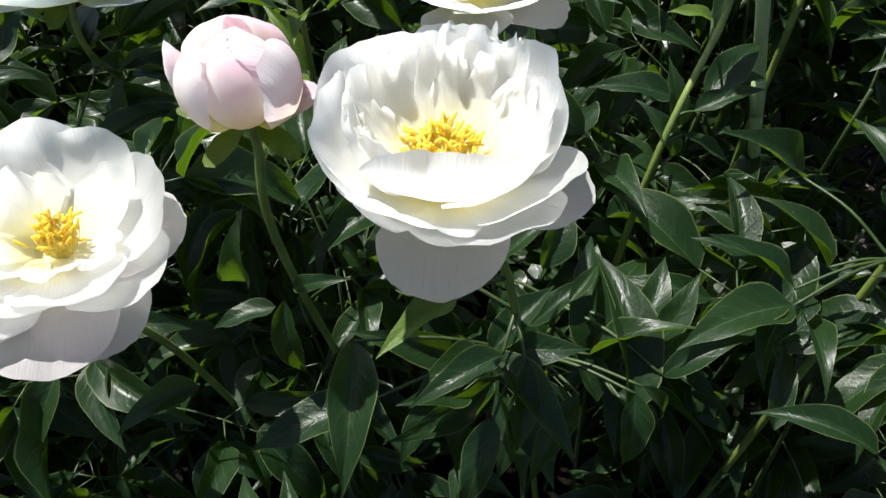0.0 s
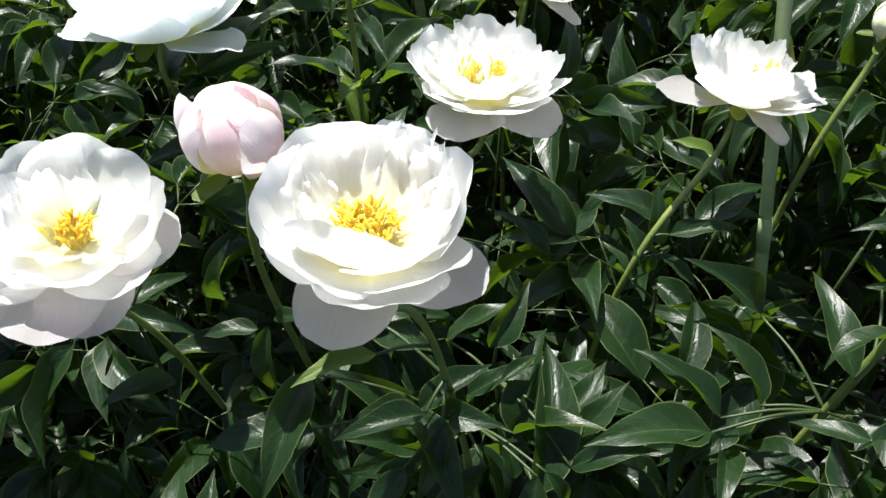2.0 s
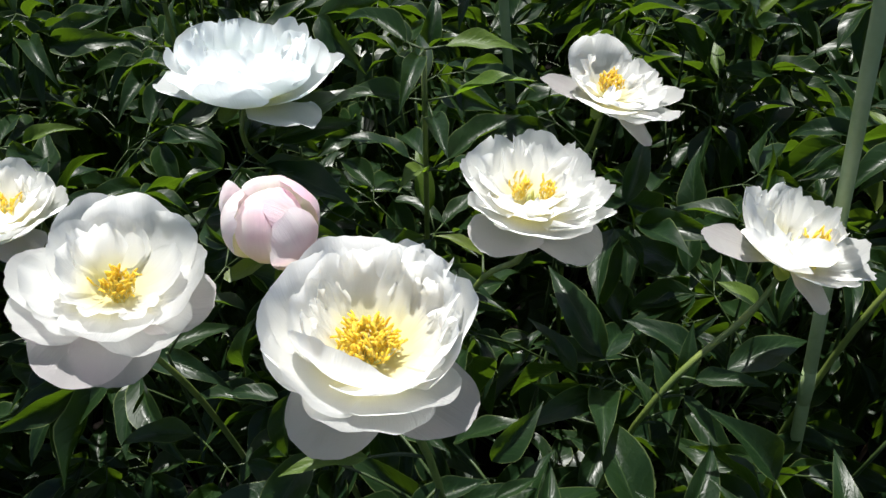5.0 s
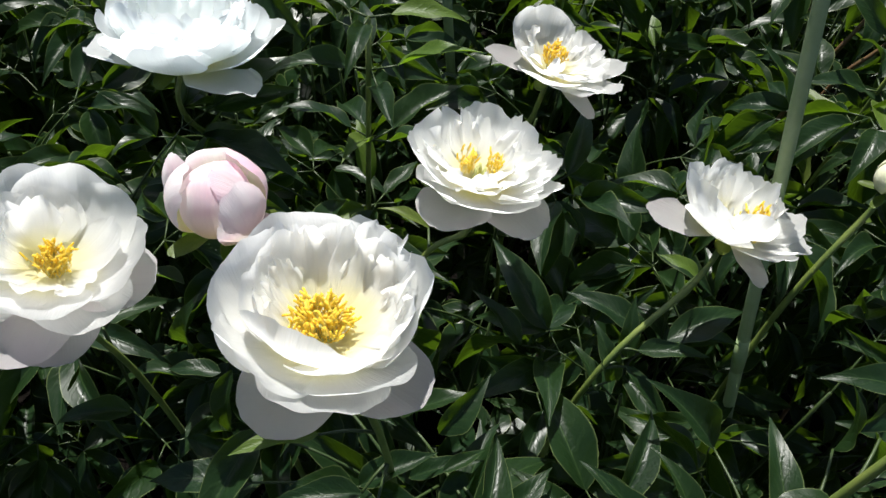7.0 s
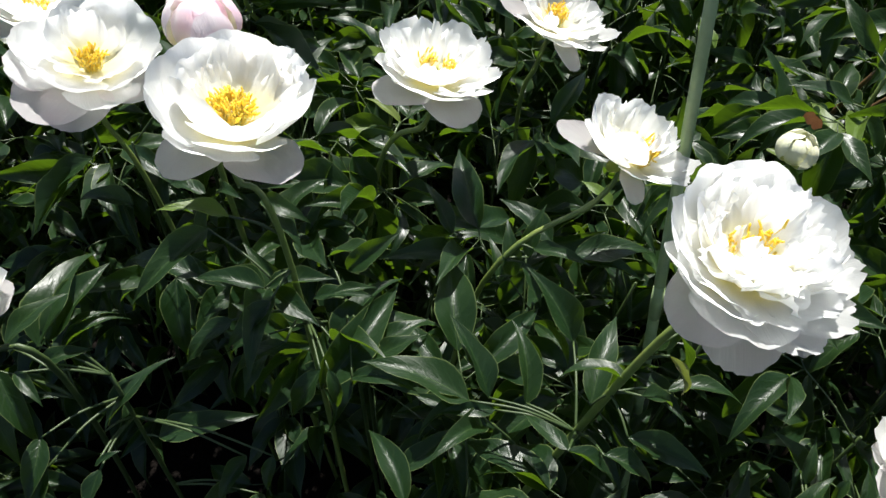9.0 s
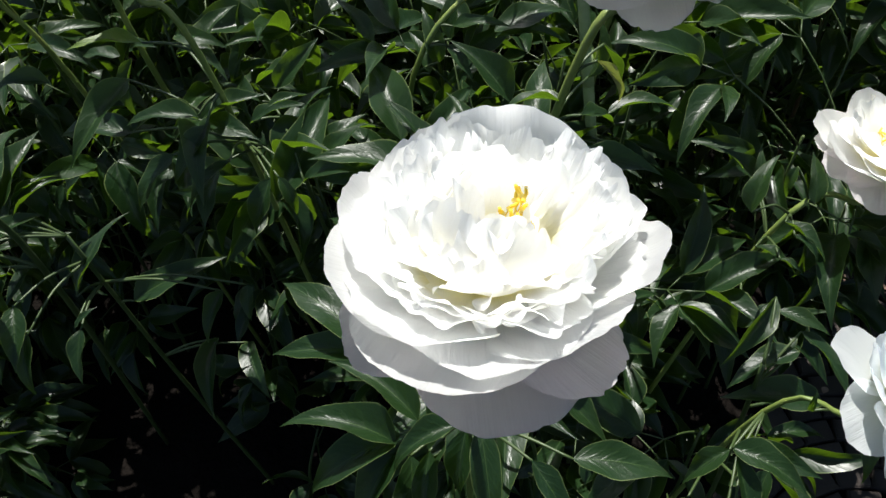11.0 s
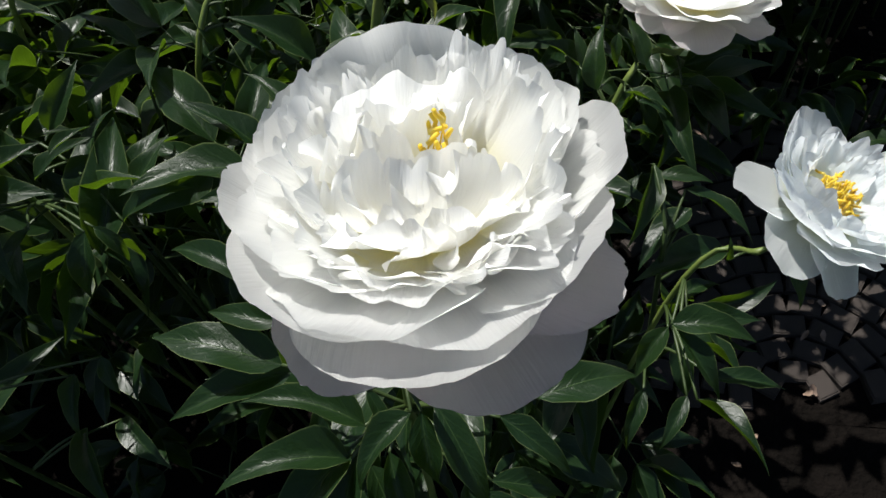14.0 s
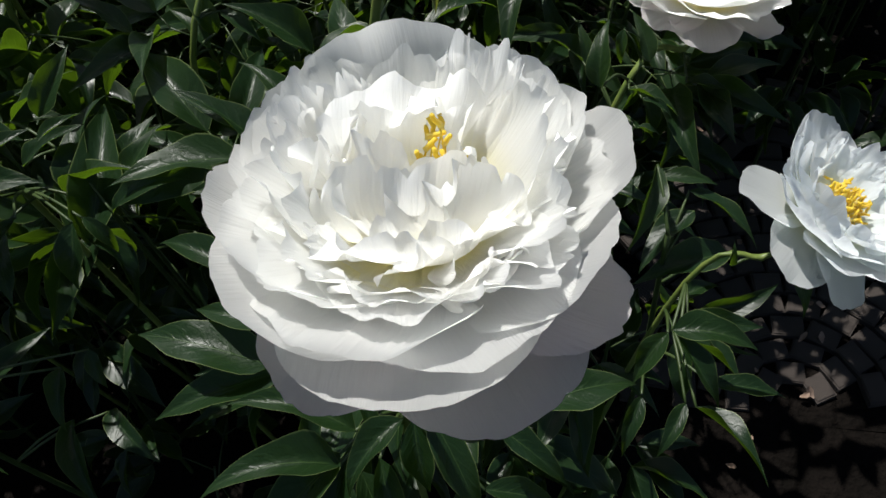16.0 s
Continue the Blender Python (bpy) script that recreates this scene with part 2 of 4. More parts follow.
def petal(rng, L, W, phi0, phi1, cup=1.0, ruffle=0.05, notch=0.05, root=0.004, az=0.0, bend=1.0, skew=0.0, nu=24, nv=13, roll=0.0):
    """A petal in the flower's own axes (z along the stem). phi0, phi1: degrees from the axis at root and tip."""
    u = np.sin(np.pi / 2 * np.linspace(-1, 1, nu + 1) * 0.985)
    v = np.linspace(0, 1, nv + 1) ** 0.85
    U, V = np.meshgrid(u, v)
    ph = rng.uniform(0, 6.28, 6)
    cuts = -1.5 * (1 - np.abs(np.sin((6.5 + ph[1]) * U + ph[4]))) ** 3
    edge = (notch + 0.014) * (0.42 * np.sin(3.1 * U + ph[0]) + 0.30 * np.sin(8.3 * U + ph[1]) + 0.16 * np.sin(23.0 * U + ph[2])) + notch * cuts
    notch_mid = -0.7 * notch * np.exp(-((U - 0.25 * math.sin(ph[3])) / 0.07) ** 2)
    length = V * (1 - 0.46 * V * (1 - np.sqrt(1 - U ** 2))) + (edge + notch_mid) * V ** 6
    half = W / 2 * (0.20 + 0.80 * np.sin(np.pi / 2 * np.clip(V / 0.86, 0, 1)) ** 1.05)
    X = U * half + skew * W * V ** 2
    s = np.linspace(0, 1.12, 40)
    phi = np.radians(phi0 + (phi1 - phi0) * np.clip(s, 0, 1.1) ** bend)
    ds = s[1] - s[0]
    rr = np.concatenate([[0], np.cumsum(np.sin(phi[:-1]) * ds)])
    zz = np.concatenate([[0], np.cumsum(np.cos(phi[:-1]) * ds)])
    q = np.clip(length, 0, 1.11)
    R, Z, P = np.interp(q, s, rr) * L, np.interp(q, s, zz) * L, np.interp(q, s, phi)
    rc = W / max(cup, 1e-3)
    side, dip = rc * np.sin(X / rc), rc * (1 - np.cos(X / rc))
    wave = ruffle * L * ((0.6 * np.sin(4.3 * U + ph[4] + 2 * V) + 0.35 * np.sin(9.1 * U + ph[5])) * V ** 3 + (0.12 * np.sin(15.0 * U + ph[0]) + 0.06 * np.sin(27.0 * U + ph[3])) * V ** 7)
    crease = L * (0.014 * np.sin(3.4 * U + 4 * V + ph[2]) * np.sin(5 * V + ph[3]) + 0.005 * np.sin(9 * U + 5 * V + ph[1])) * V
    lift = dip + wave + crease + roll * L * U * V
    x = root + R - np.cos(P) * lift
    y = side
    z = Z + np.sin(P) * lift
    a = radians(az)
    pts = np.stack([x * math.cos(a) - y * math.sin(a), x * math.sin(a) + y * math.cos(a), z], -1).reshape(-1, 3)
    w = nu + 1
    fs = [(j * w + i, j * w + i + 1, (j + 1) * w + i + 1, (j + 1) * w + i) for j in range(nv) for i in range(nu)]
    return pts, fs, np.stack([(U + 1) / 2, V], -1).reshape(-1, 2)


def turned(pts, m):
    r = np.array(m.to_3x3())
    return np.asarray(pts) @ r.T + np.array(m.translation)


def facing(place, axis, spin=0.0):
    """The pose of a flower whose axis points along axis."""
    q = Vector((0, 0, 1)).rotation_difference(Vector(axis).normalized())
    return Matrix.Translation(place) @ q.to_matrix().to_4x4() @ pose(0, 0, 0, 0, 0, spin)


def stamens(rng, count, r_in, r_out, h):
    """A tuft of filaments with long anthers."""
    out = []
    for i in range(count):
        a = rng.uniform(0, 6.283)
        r = r_in + (r_out - r_in) * math.sqrt(rng.uniform())
        top = h * rng.uniform(0.65, 1.1) * (1.05 - 0.45 * (r / r_out) ** 2)
        tilt = rng.normal(0, 0.0026, 2)
        foot = np.array([0.7 * r * math.cos(a), 0.7 * r * math.sin(a), 0.001])
        head = np.array([r * math.cos(a) + tilt[0], r * math.sin(a) + tilt[1], top])
        mid = (foot + head) / 2 + rng.normal(0, 0.0018, 3)
        out.append(tube(spline([foot, mid, head], 2), 0.00035, 0.0003, 4))
        d = head - mid
        d = d / np.linalg.norm(d) + rng.normal(0, 0.45, 3)
        d /= np.linalg.norm(d)
        tip = head + d * rng.uniform(0.0045, 0.0075)
        out.append(tube(np.array([head - d * 0.001, head + d * 0.0012, (head + tip) / 2 + rng.normal(0, 0.0004, 3), tip]), 0.0011, 0.0008, 5))
    return join(out)


# A flower is made of layers, from the outside in: kind, radius of the roots and height of the layer (of the diameter), and its petals:
# az, phi at root and tip, length and width (of the diameter), cup, ruffle, notch
def layer(kind, root, lift, *rows):
    return kind, root, lift, rows


def ring(count, start, p0, p1, length, width, cup, ruffle, notch, seed):
    """A ring of petals that vary a little."""
    rng = np.random.default_rng(seed)
    return [(start + 360 * (i + rng.uniform(-0.25, 0.25)) / count, p0 + rng.normal(0, 4), p1 + rng.normal(0, 7), length * rng.uniform(0.88, 1.08), width * rng.uniform(0.85, 1.12), cup * rng.uniform(0.85, 1.2), ruffle * rng.uniform(0.7, 1.4), notch * rng.uniform(0.5, 1.5)) for i in range(count)]


OPEN_BOWL = []
OPEN_BOWL.append(layer("guard", 0.020, 0.0, (268, 98, 110, 0.54, 0.54, 0.4, 0.02, 0.006), (350, 98, 96, 0.58, 0.54, 0.4, 0.02, 0.006)))
OPEN_BOWL.append(layer("white", 0.022, 0.01, (206, 101, 8, 0.70, 0.68, 1.0, 0.03, 0.006), (248, 101, 20, 0.66, 0.62, 1.0, 0.03, 0.006), (296, 100, 44, 0.62, 0.64, 0.9, 0.02, 0.006), (334, 100, 34, 0.63, 0.60, 1.0, 0.02, 0.006), (28, 101, -6, 0.74, 0.70, 1.1, 0.03, 0.008),
    (76, 100, -4, 0.73, 0.66, 1.1, 0.04, 0.012), (126, 100, -6, 0.75, 0.74, 1.0, 0.04, 0.010), (172, 100, -6, 0.73, 0.64, 1.1, 0.03, 0.010)))
OPEN_BOWL.append(layer("white", 0.035, 0.03, (262, 95, -18, 0.62, 0.66, 1.2, 0.04, 0.008), (320, 95, 14, 0.55, 0.56, 1.1, 0.03, 0.006), (344, 93, 10, 0.54, 0.50, 1.1, 0.03, 0.008), (14, 92, 0, 0.60, 0.52, 1.1, 0.05, 0.015), (54, 91, -4, 0.62, 0.54, 1.0, 0.05, 0.025)))
OPEN_BOWL.append(layer("white", 0.040, 0.035, (100, 91, -2, 0.62, 0.56, 1.0, 0.05, 0.02), (150, 91, -2, 0.61, 0.56, 1.0, 0.05, 0.02), (194, 91, 0, 0.55, 0.48, 1.1, 0.05, 0.02), (230, 91, -10, 0.54, 0.44, 1.1, 0.04, 0.015)))
OPEN_BOWL.append(layer("white", 0.110, 0.05, (20, 78, 10, 0.46, 0.34, 1.0, 0.11, 0.06), (46, 76, 4, 0.54, 0.34, 1.0, 0.13, 0.08), (70, 76, 0, 0.58, 0.30, 1.0, 0.14, 0.08), (94, 76, 2, 0.56, 0.28, 1.0, 0.13, 0.08),
    (140, 76, 0, 0.54, 0.38, 1.0, 0.10, 0.05), (178, 72, 10, 0.36, 0.11, 1.0, 0.10, 0.05), (204, 68, 4, 0.32, 0.08, 1.0, 0.10, 0.05), (346, 80, 34, 0.34, 0.26, 1.0, 0.07, 0.03)))
OPEN_BOWL.append(layer("white", 0.150, 0.05, (34, 70, 14, 0.38, 0.22, 0.9, 0.14, 0.10), (58, 68, 8, 0.42, 0.22, 0.9, 0.15, 0.10), (84, 68, 10, 0.40, 0.20, 0.9, 0.14, 0.10), (158, 66, 12, 0.36, 0.16, 0.9, 0.12, 0.08)))
WIDE_OPEN = []
WIDE_OPEN.append(layer("guard", 0.020, 0.0, (312, 98, 112, 0.54, 0.50, 0.5, 0.02, 0.006), (276, 98, 92, 0.58, 0.58, 0.5, 0.02, 0.006), (12, 98, 72, 0.55, 0.50, 0.6, 0.02, 0.006), (226, 98, 86, 0.54, 0.50, 0.5, 0.03, 0.006)))
WIDE_OPEN.append(layer("white", 0.022, 0.01, (334, 99, 62, 0.52, 0.52, 0.8, 0.02, 0.006), (24, 100, 26, 0.62, 0.58, 1.0, 0.02, 0.006), (72, 100, 4, 0.62, 0.50, 0.9, 0.03, 0.006), (112, 100, 0, 0.66, 0.60, 0.8, 0.03, 0.010), (152, 100, 6, 0.66, 0.56, 0.9, 0.03, 0.010), (198, 99, 46, 0.60, 0.56, 0.8, 0.03, 0.008), (240, 99, 66, 0.56, 0.50, 0.7, 0.03, 0.008)))
WIDE_OPEN.append(layer("white", 0.035, 0.03, (306, 94, 50, 0.46, 0.50, 0.9, 0.03, 0.008), (264, 94, 48, 0.44, 0.46, 0.9, 0.03, 0.008), (212, 92, 34, 0.52, 0.46, 0.9, 0.05, 0.012), (172, 92, 22, 0.50, 0.42, 1.0, 0.05, 0.012), (44, 92, 20, 0.46, 0.34, 1.1, 0.04, 0.020), (128, 90, 16, 0.46, 0.40, 1.0, 0.05, 0.020)))
WIDE_OPEN.append(layer("white", 0.080, 0.05, (206, 56, -4, 0.40, 0.34, 0.9, 0.07, 0.040), (176, 60, 8, 0.38, 0.20, 1.0, 0.08, 0.060), (122, 70, 44, 0.30, 0.30, 0.8, 0.07, 0.040), (240, 70, 30, 0.32, 0.26, 0.8, 0.10, 0.050), (150, 50, -6, 0.38, 0.30, 0.8, 0.10, 0.050), (290, 72, 40, 0.28, 0.26, 0.8, 0.08, 0.040), (340, 80, 48, 0.30, 0.24, 0.9, 0.06, 0.030)))
RAGGED_BOWL = []
RAGGED_BOWL.append(layer("guard", 0.020, 0.0, (262, 98, 88, 0.56, 0.54, 0.6, 0.03, 0.014), (336, 98, 92, 0.58, 0.50, 0.6, 0.03, 0.014)))
RAGGED_BOWL.append(layer("white", 0.022, 0.01, (206, 100, 20, 0.62, 0.56, 1.0, 0.03, 0.014), (246, 100, 34, 0.60, 0.54, 1.0, 0.03, 0.010), (300, 100, 40, 0.60, 0.66, 0.9, 0.03, 0.008), (348, 100, 36, 0.62, 0.52, 1.0, 0.03, 0.021), (28, 100, 26, 0.62, 0.48, 1.0, 0.04, 0.042), (72, 100, 10, 0.62, 0.48, 1.0, 0.05, 0.049)))
RAGGED_BOWL.append(layer("white", 0.022, 0.015, (116, 100, 6, 0.64, 0.50, 1.0, 0.05, 0.042), (160, 100, 10, 0.64, 0.50, 1.0, 0.05, 0.035)))
RAGGED_BOWL.append(layer("white", 0.035, 0.03, *ring(8, 300, 94, 28, 0.52, 0.42, 1.0, 0.08, 0.06, 3)))
RAGGED_BOWL.append(layer("white", 0.075, 0.05, *ring(9, 20, 78, 16, 0.42, 0.22, 1.0, 0.12, 0.12, 4)))
RAGGED_BOWL.append(layer("white", 0.060, 0.05, (30, 50, 4, 0.36, 0.14, 0.9, 0.07, 0.056), (300, 66, 22, 0.34, 0.28, 0.9, 0.07, 0.056), (352, 62, 20, 0.34, 0.20, 0.9, 0.08, 0.056)))
LEANING_CUP = []
LEANING_CUP.append(layer("guard", 0.020, 0.0, (202, 98, 72, 0.62, 0.40, 0.8, 0.03, 0.008), (338, 98, 104, 0.56, 0.32, 0.6, 0.03, 0.016)))
LEANING_CUP.append(layer("white", 0.022, 0.01, (126, 100, -6, 0.66, 0.60, 1.1, 0.03, 0.008), (166, 100, -2, 0.66, 0.54, 1.1, 0.03, 0.008), (278, 100, 48, 0.60, 0.58, 0.9, 0.02, 0.006), (318, 100, 56, 0.60, 0.52, 0.8, 0.03, 0.008), (350, 100, 54, 0.66, 0.48, 0.8, 0.03, 0.016), (28, 100, 46, 0.66, 0.42, 0.9, 0.03, 0.032), (72, 100, 28, 0.60, 0.40, 1.0, 0.04, 0.040)))
LEANING_CUP.append(layer("white", 0.035, 0.03, (300, 92, 40, 0.44, 0.42, 1.0, 0.03, 0.008), (340, 92, 44, 0.48, 0.38, 0.9, 0.05, 0.032), (16, 90, 40, 0.50, 0.34, 0.9, 0.06, 0.048), (50, 88, 28, 0.50, 0.30, 0.9, 0.07, 0.064), (86, 88, 16, 0.50, 0.28, 1.0, 0.08, 0.080), (222, 92, 34, 0.46, 0.40, 1.0, 0.04, 0.016), (252, 92, 40, 0.44, 0.36, 1.0, 0.04, 0.016)))
LEANING_CUP.append(layer("white", 0.070, 0.05, *ring(6, 350, 78, 22, 0.36, 0.14, 0.9, 0.14, 0.12, 6)))
SIDE_CUP = []
SIDE_CUP.append(layer("guard", 0.020, 0.0, (204, 98, 82, 0.60, 0.36, 0.7, 0.03, 0.008), (318, 98, 108, 0.46, 0.22, 0.6, 0.03, 0.008)))
SIDE_CUP.append(layer("white", 0.022, 0.01, (212, 98, 10, 0.60, 0.50, 1.1, 0.03, 0.008), (252, 98, 26, 0.58, 0.54, 1.0, 0.03, 0.008), (168, 98, 2, 0.58, 0.52, 1.1, 0.03, 0.024), (124, 98, 4, 0.56, 0.50, 1.1, 0.04, 0.040), (82, 98, 12, 0.56, 0.46, 1.0, 0.04, 0.040), (40, 98, 46, 0.60, 0.46, 0.8, 0.04, 0.032), (6, 98, 50, 0.56, 0.52, 0.8, 0.04, 0.024), (330, 98, 56, 0.52, 0.50, 0.7, 0.03, 0.016)))
SIDE_CUP.append(layer("white", 0.040, 0.03, (288, 84, 16, 0.56, 0.34, 1.0, 0.03, 0.008), (228, 90, 8, 0.50, 0.42, 1.1, 0.05, 0.032), (190, 88, 6, 0.48, 0.38, 1.1, 0.06, 0.048), (150, 86, 8, 0.48, 0.36, 1.0, 0.07, 0.064), (108, 84, 10, 0.48, 0.32, 1.0, 0.07, 0.064), (62, 86, 26, 0.46, 0.28, 0.9, 0.08, 0.064), (26, 88, 54, 0.46, 0.30, 0.8, 0.07, 0.048)))
SIDE_CUP.append(layer("white", 0.075, 0.05, *ring(6, 190, 66, 8, 0.36, 0.16, 1.0, 0.13, 0.10, 7)))
SIDE_CUP.append(layer("white", 0.060, 0.05, (20, 40, -6, 0.42, 0.24, 1.0, 0.06, 0.032)))
LEANING_FULL = []
LEANING_FULL.append(layer("guard", 0.018, 0.0, (262, 98, 104, 0.52, 0.46, 0.5, 0.02, 0.007), (304, 98, 100, 0.54, 0.46, 0.5, 0.02, 0.014), (348, 98, 84, 0.50, 0.40, 0.5, 0.03, 0.014)))
LEANING_FULL.append(layer("white", 0.020, 0.01, (214, 101, 16, 0.64, 0.60, 1.0, 0.03, 0.007), (252, 101, 30, 0.62, 0.58, 1.0, 0.03, 0.007), (292, 101, 48, 0.58, 0.56, 0.9, 0.03, 0.014), (330, 101, 58, 0.56, 0.48, 0.8, 0.03, 0.035), (4, 101, 52, 0.58, 0.42, 0.8, 0.04, 0.042), (38, 100, 40, 0.60, 0.42, 0.9, 0.04, 0.042), (76, 100, 18, 0.62, 0.50, 1.0, 0.03, 0.021), (120, 100, 6, 0.64, 0.60, 1.0, 0.03, 0.014)))
LEANING_FULL.append(layer("white", 0.020, 0.015, (166, 100, 4, 0.64, 0.58, 1.0, 0.03, 0.014), (190, 98, 14, 0.60, 0.40, 1.0, 0.03, 0.014)))
LEANING_FULL.append(layer("white", 0.035, 0.03, (232, 94, 30, 0.50, 0.42, 1.0, 0.04, 0.021), (270, 94, 40, 0.48, 0.44, 0.9, 0.04, 0.028), (312, 92, 46, 0.48, 0.42, 0.9, 0.05, 0.042), (350, 92, 40, 0.50, 0.38, 0.9, 0.06, 0.056), (30, 90, 28, 0.50, 0.34, 0.9, 0.07, 0.056), (70, 90, 14, 0.52, 0.36, 1.0, 0.06, 0.049), (110, 90, 8, 0.54, 0.42, 1.0, 0.05, 0.035), (152, 90, 8, 0.54, 0.42, 1.0, 0.05, 0.028), (194, 92, 14, 0.50, 0.38, 1.0, 0.05, 0.028)))
LEANING_FULL.append(layer("white", 0.075, 0.05, *ring(8, 295, 70, 24, 0.40, 0.26, 0.9, 0.14, 0.13, 8)))
LEANING_FULL.append(layer("white", 0.070, 0.06, (300, 50, 6, 0.40, 0.40, 0.8, 0.08, 0.070), (345, 54, 14, 0.42, 0.34, 0.8, 0.10, 0.098), (110, 50, 4, 0.44, 0.30, 0.9, 0.07, 0.056), (30, 56, 10, 0.42, 0.22, 0.9, 0.09, 0.084), (262, 56, 20, 0.34, 0.18, 0.9, 0.08, 0.070)))
LEANING_FULL.append(layer("white", 0.110, 0.05, *ring(7, 0, 62, 10, 0.42, 0.28, 0.8, 0.12, 0.10, 9)))
LEANING_FULL.append(layer("white", 0.040, 0.06, (330, 36, -10, 0.40, 0.30, 0.7, 0.12, 0.10), (70, 36, -4, 0.40, 0.26, 0.7, 0.12, 0.10), (250, 40, 0, 0.36, 0.26, 0.7, 0.12, 0.10)))
HEAPED = []
HEAPED.append(layer("guard", 0.015, -0.02, (236, 98, 96, 0.56, 0.54, 0.6, 0.04, 0.010), (198, 98, 72, 0.55, 0.46, 0.6, 0.03, 0.010), (302, 98, 104, 0.60, 0.60, 0.4, 0.02, 0.008), (340, 98, 82, 0.60, 0.42, 0.5, 0.04, 0.012)))
HEAPED.append(layer("white", 0.018, 0.01, (272, 100, 72, 0.58, 0.70, 0.7, 0.02, 0.006), (226, 100, 44, 0.60, 0.64, 0.9, 0.02, 0.006), (180, 100, 44, 0.62, 0.44, 0.8, 0.03, 0.008), (344, 100, 46, 0.59, 0.60, 0.9, 0.03, 0.010), (20, 100, 30, 0.67, 0.52, 1.0, 0.03, 0.008), (150, 100, 26, 0.64, 0.56, 0.9, 0.04, 0.015), (102, 100, 2, 0.72, 0.70, 0.9, 0.03, 0.008), (60, 100, 10, 0.66, 0.54, 1.0, 0.04, 0.012)))
HEAPED.append(layer("white", 0.022, 0.03, (300, 96, 60, 0.54, 0.64, 0.8, 0.026, 0.016), (252, 96, 50, 0.55, 0.64, 0.9, 0.039, 0.016), (206, 96, 36, 0.56, 0.54, 0.9, 0.052, 0.016), (166, 96, 28, 0.58, 0.50, 0.9, 0.052, 0.032), (128, 96, 10, 0.63, 0.50, 1.0, 0.065, 0.048), (38, 96, 20, 0.60, 0.50, 1.0, 0.065, 0.032), (4, 96, 40, 0.56, 0.50, 0.9, 0.052, 0.032)))
HEAPED.append(layer("white", 0.030, 0.05, (280, 90, 46, 0.46, 0.52, 0.8, 0.080, 0.040), (324, 90, 48, 0.50, 0.48, 0.9, 0.065, 0.080), (232, 90, 42, 0.48, 0.48, 0.9, 0.052, 0.024), (190, 88, 28, 0.50, 0.46, 0.9, 0.065, 0.048), (148, 86, 16, 0.54, 0.44, 1.0, 0.078, 0.064), (84, 86, 4, 0.56, 0.50, 1.0, 0.065, 0.048), (20, 88, 22, 0.54, 0.40, 1.0, 0.078, 0.064)))
HEAPED.append(layer("white", 0.120, 0.045, (74, 54, 16, 0.50, 0.14, 0.9, 0.078, 0.064), (62, 54, 14, 0.50, 0.12, 0.9, 0.078, 0.064), (50, 54, 16, 0.50, 0.11, 0.8, 0.078, 0.064), (40, 56, 18, 0.48, 0.12, 0.9, 0.078, 0.064), (28, 56, 10, 0.48, 0.38, 1.0, 0.078, 0.064), (6, 60, 24, 0.44, 0.24, 0.9, 0.104, 0.096), (140, 54, 14, 0.47, 0.28, 0.9, 0.117, 0.096), (158, 56, 12, 0.46, 0.36, 0.9, 0.104, 0.080)))
HEAPED.append(layer("white", 0.100, 0.05, (338, 70, 38, 0.42, 0.38, 0.8, 0.145, 0.108), (320, 72, 44, 0.42, 0.34, 0.8, 0.145, 0.108), (354, 66, 30, 0.42, 0.34, 0.8, 0.145, 0.090), (178, 58, 18, 0.44, 0.43, 0.8, 0.131, 0.054), (202, 56, 14, 0.42, 0.40, 0.8, 0.145, 0.054), (238, 60, 24, 0.38, 0.13, 1.6, 0.116, 0.045)))
HEAPED.append(layer("white", 0.050, 0.05, (276, 62, -32, 0.50, 0.54, 0.6, 0.125, 0.080), (312, 60, -22, 0.46, 0.38, 0.6, 0.140, 0.085), (212, 56, -12, 0.44, 0.38, 0.8, 0.145, 0.054), (120, 36, -24, 0.50, 0.54, 0.6, 0.131, 0.045), (96, 56, 36, 0.40, 0.29, -0.6, 0.145, 0.045), (166, 40, -8, 0.44, 0.38, 0.8, 0.145, 0.054)))
HEAPED.append(layer("white", 0.190, 0.055, (286, 64, 24, 0.28, 0.49, 0.6, 0.145, 0.063), (258, 66, 28, 0.28, 0.38, 0.7, 0.145, 0.063), (314, 66, 30, 0.28, 0.34, 0.7, 0.160, 0.072), (226, 60, 20, 0.32, 0.34, 0.7, 0.145, 0.054)))
HEAPED.append(layer("white", 0.120, 0.055, (264, 60, 0, 0.38, 0.40, 0.6, 0.160, 0.063), (300, 62, 4, 0.36, 0.40, 0.6, 0.160, 0.063), (322, 66, 14, 0.30, 0.34, 0.6, 0.160, 0.072)))
HEAPED.append(layer("white", 0.030, 0.06, (130, 30, -14, 0.44, 0.34, 0.7, 0.160, 0.054), (40, 36, 0, 0.40, 0.29, 0.7, 0.160, 0.054), (250, 40, -26, 0.46, 0.38, 0.6, 0.145, 0.054)))


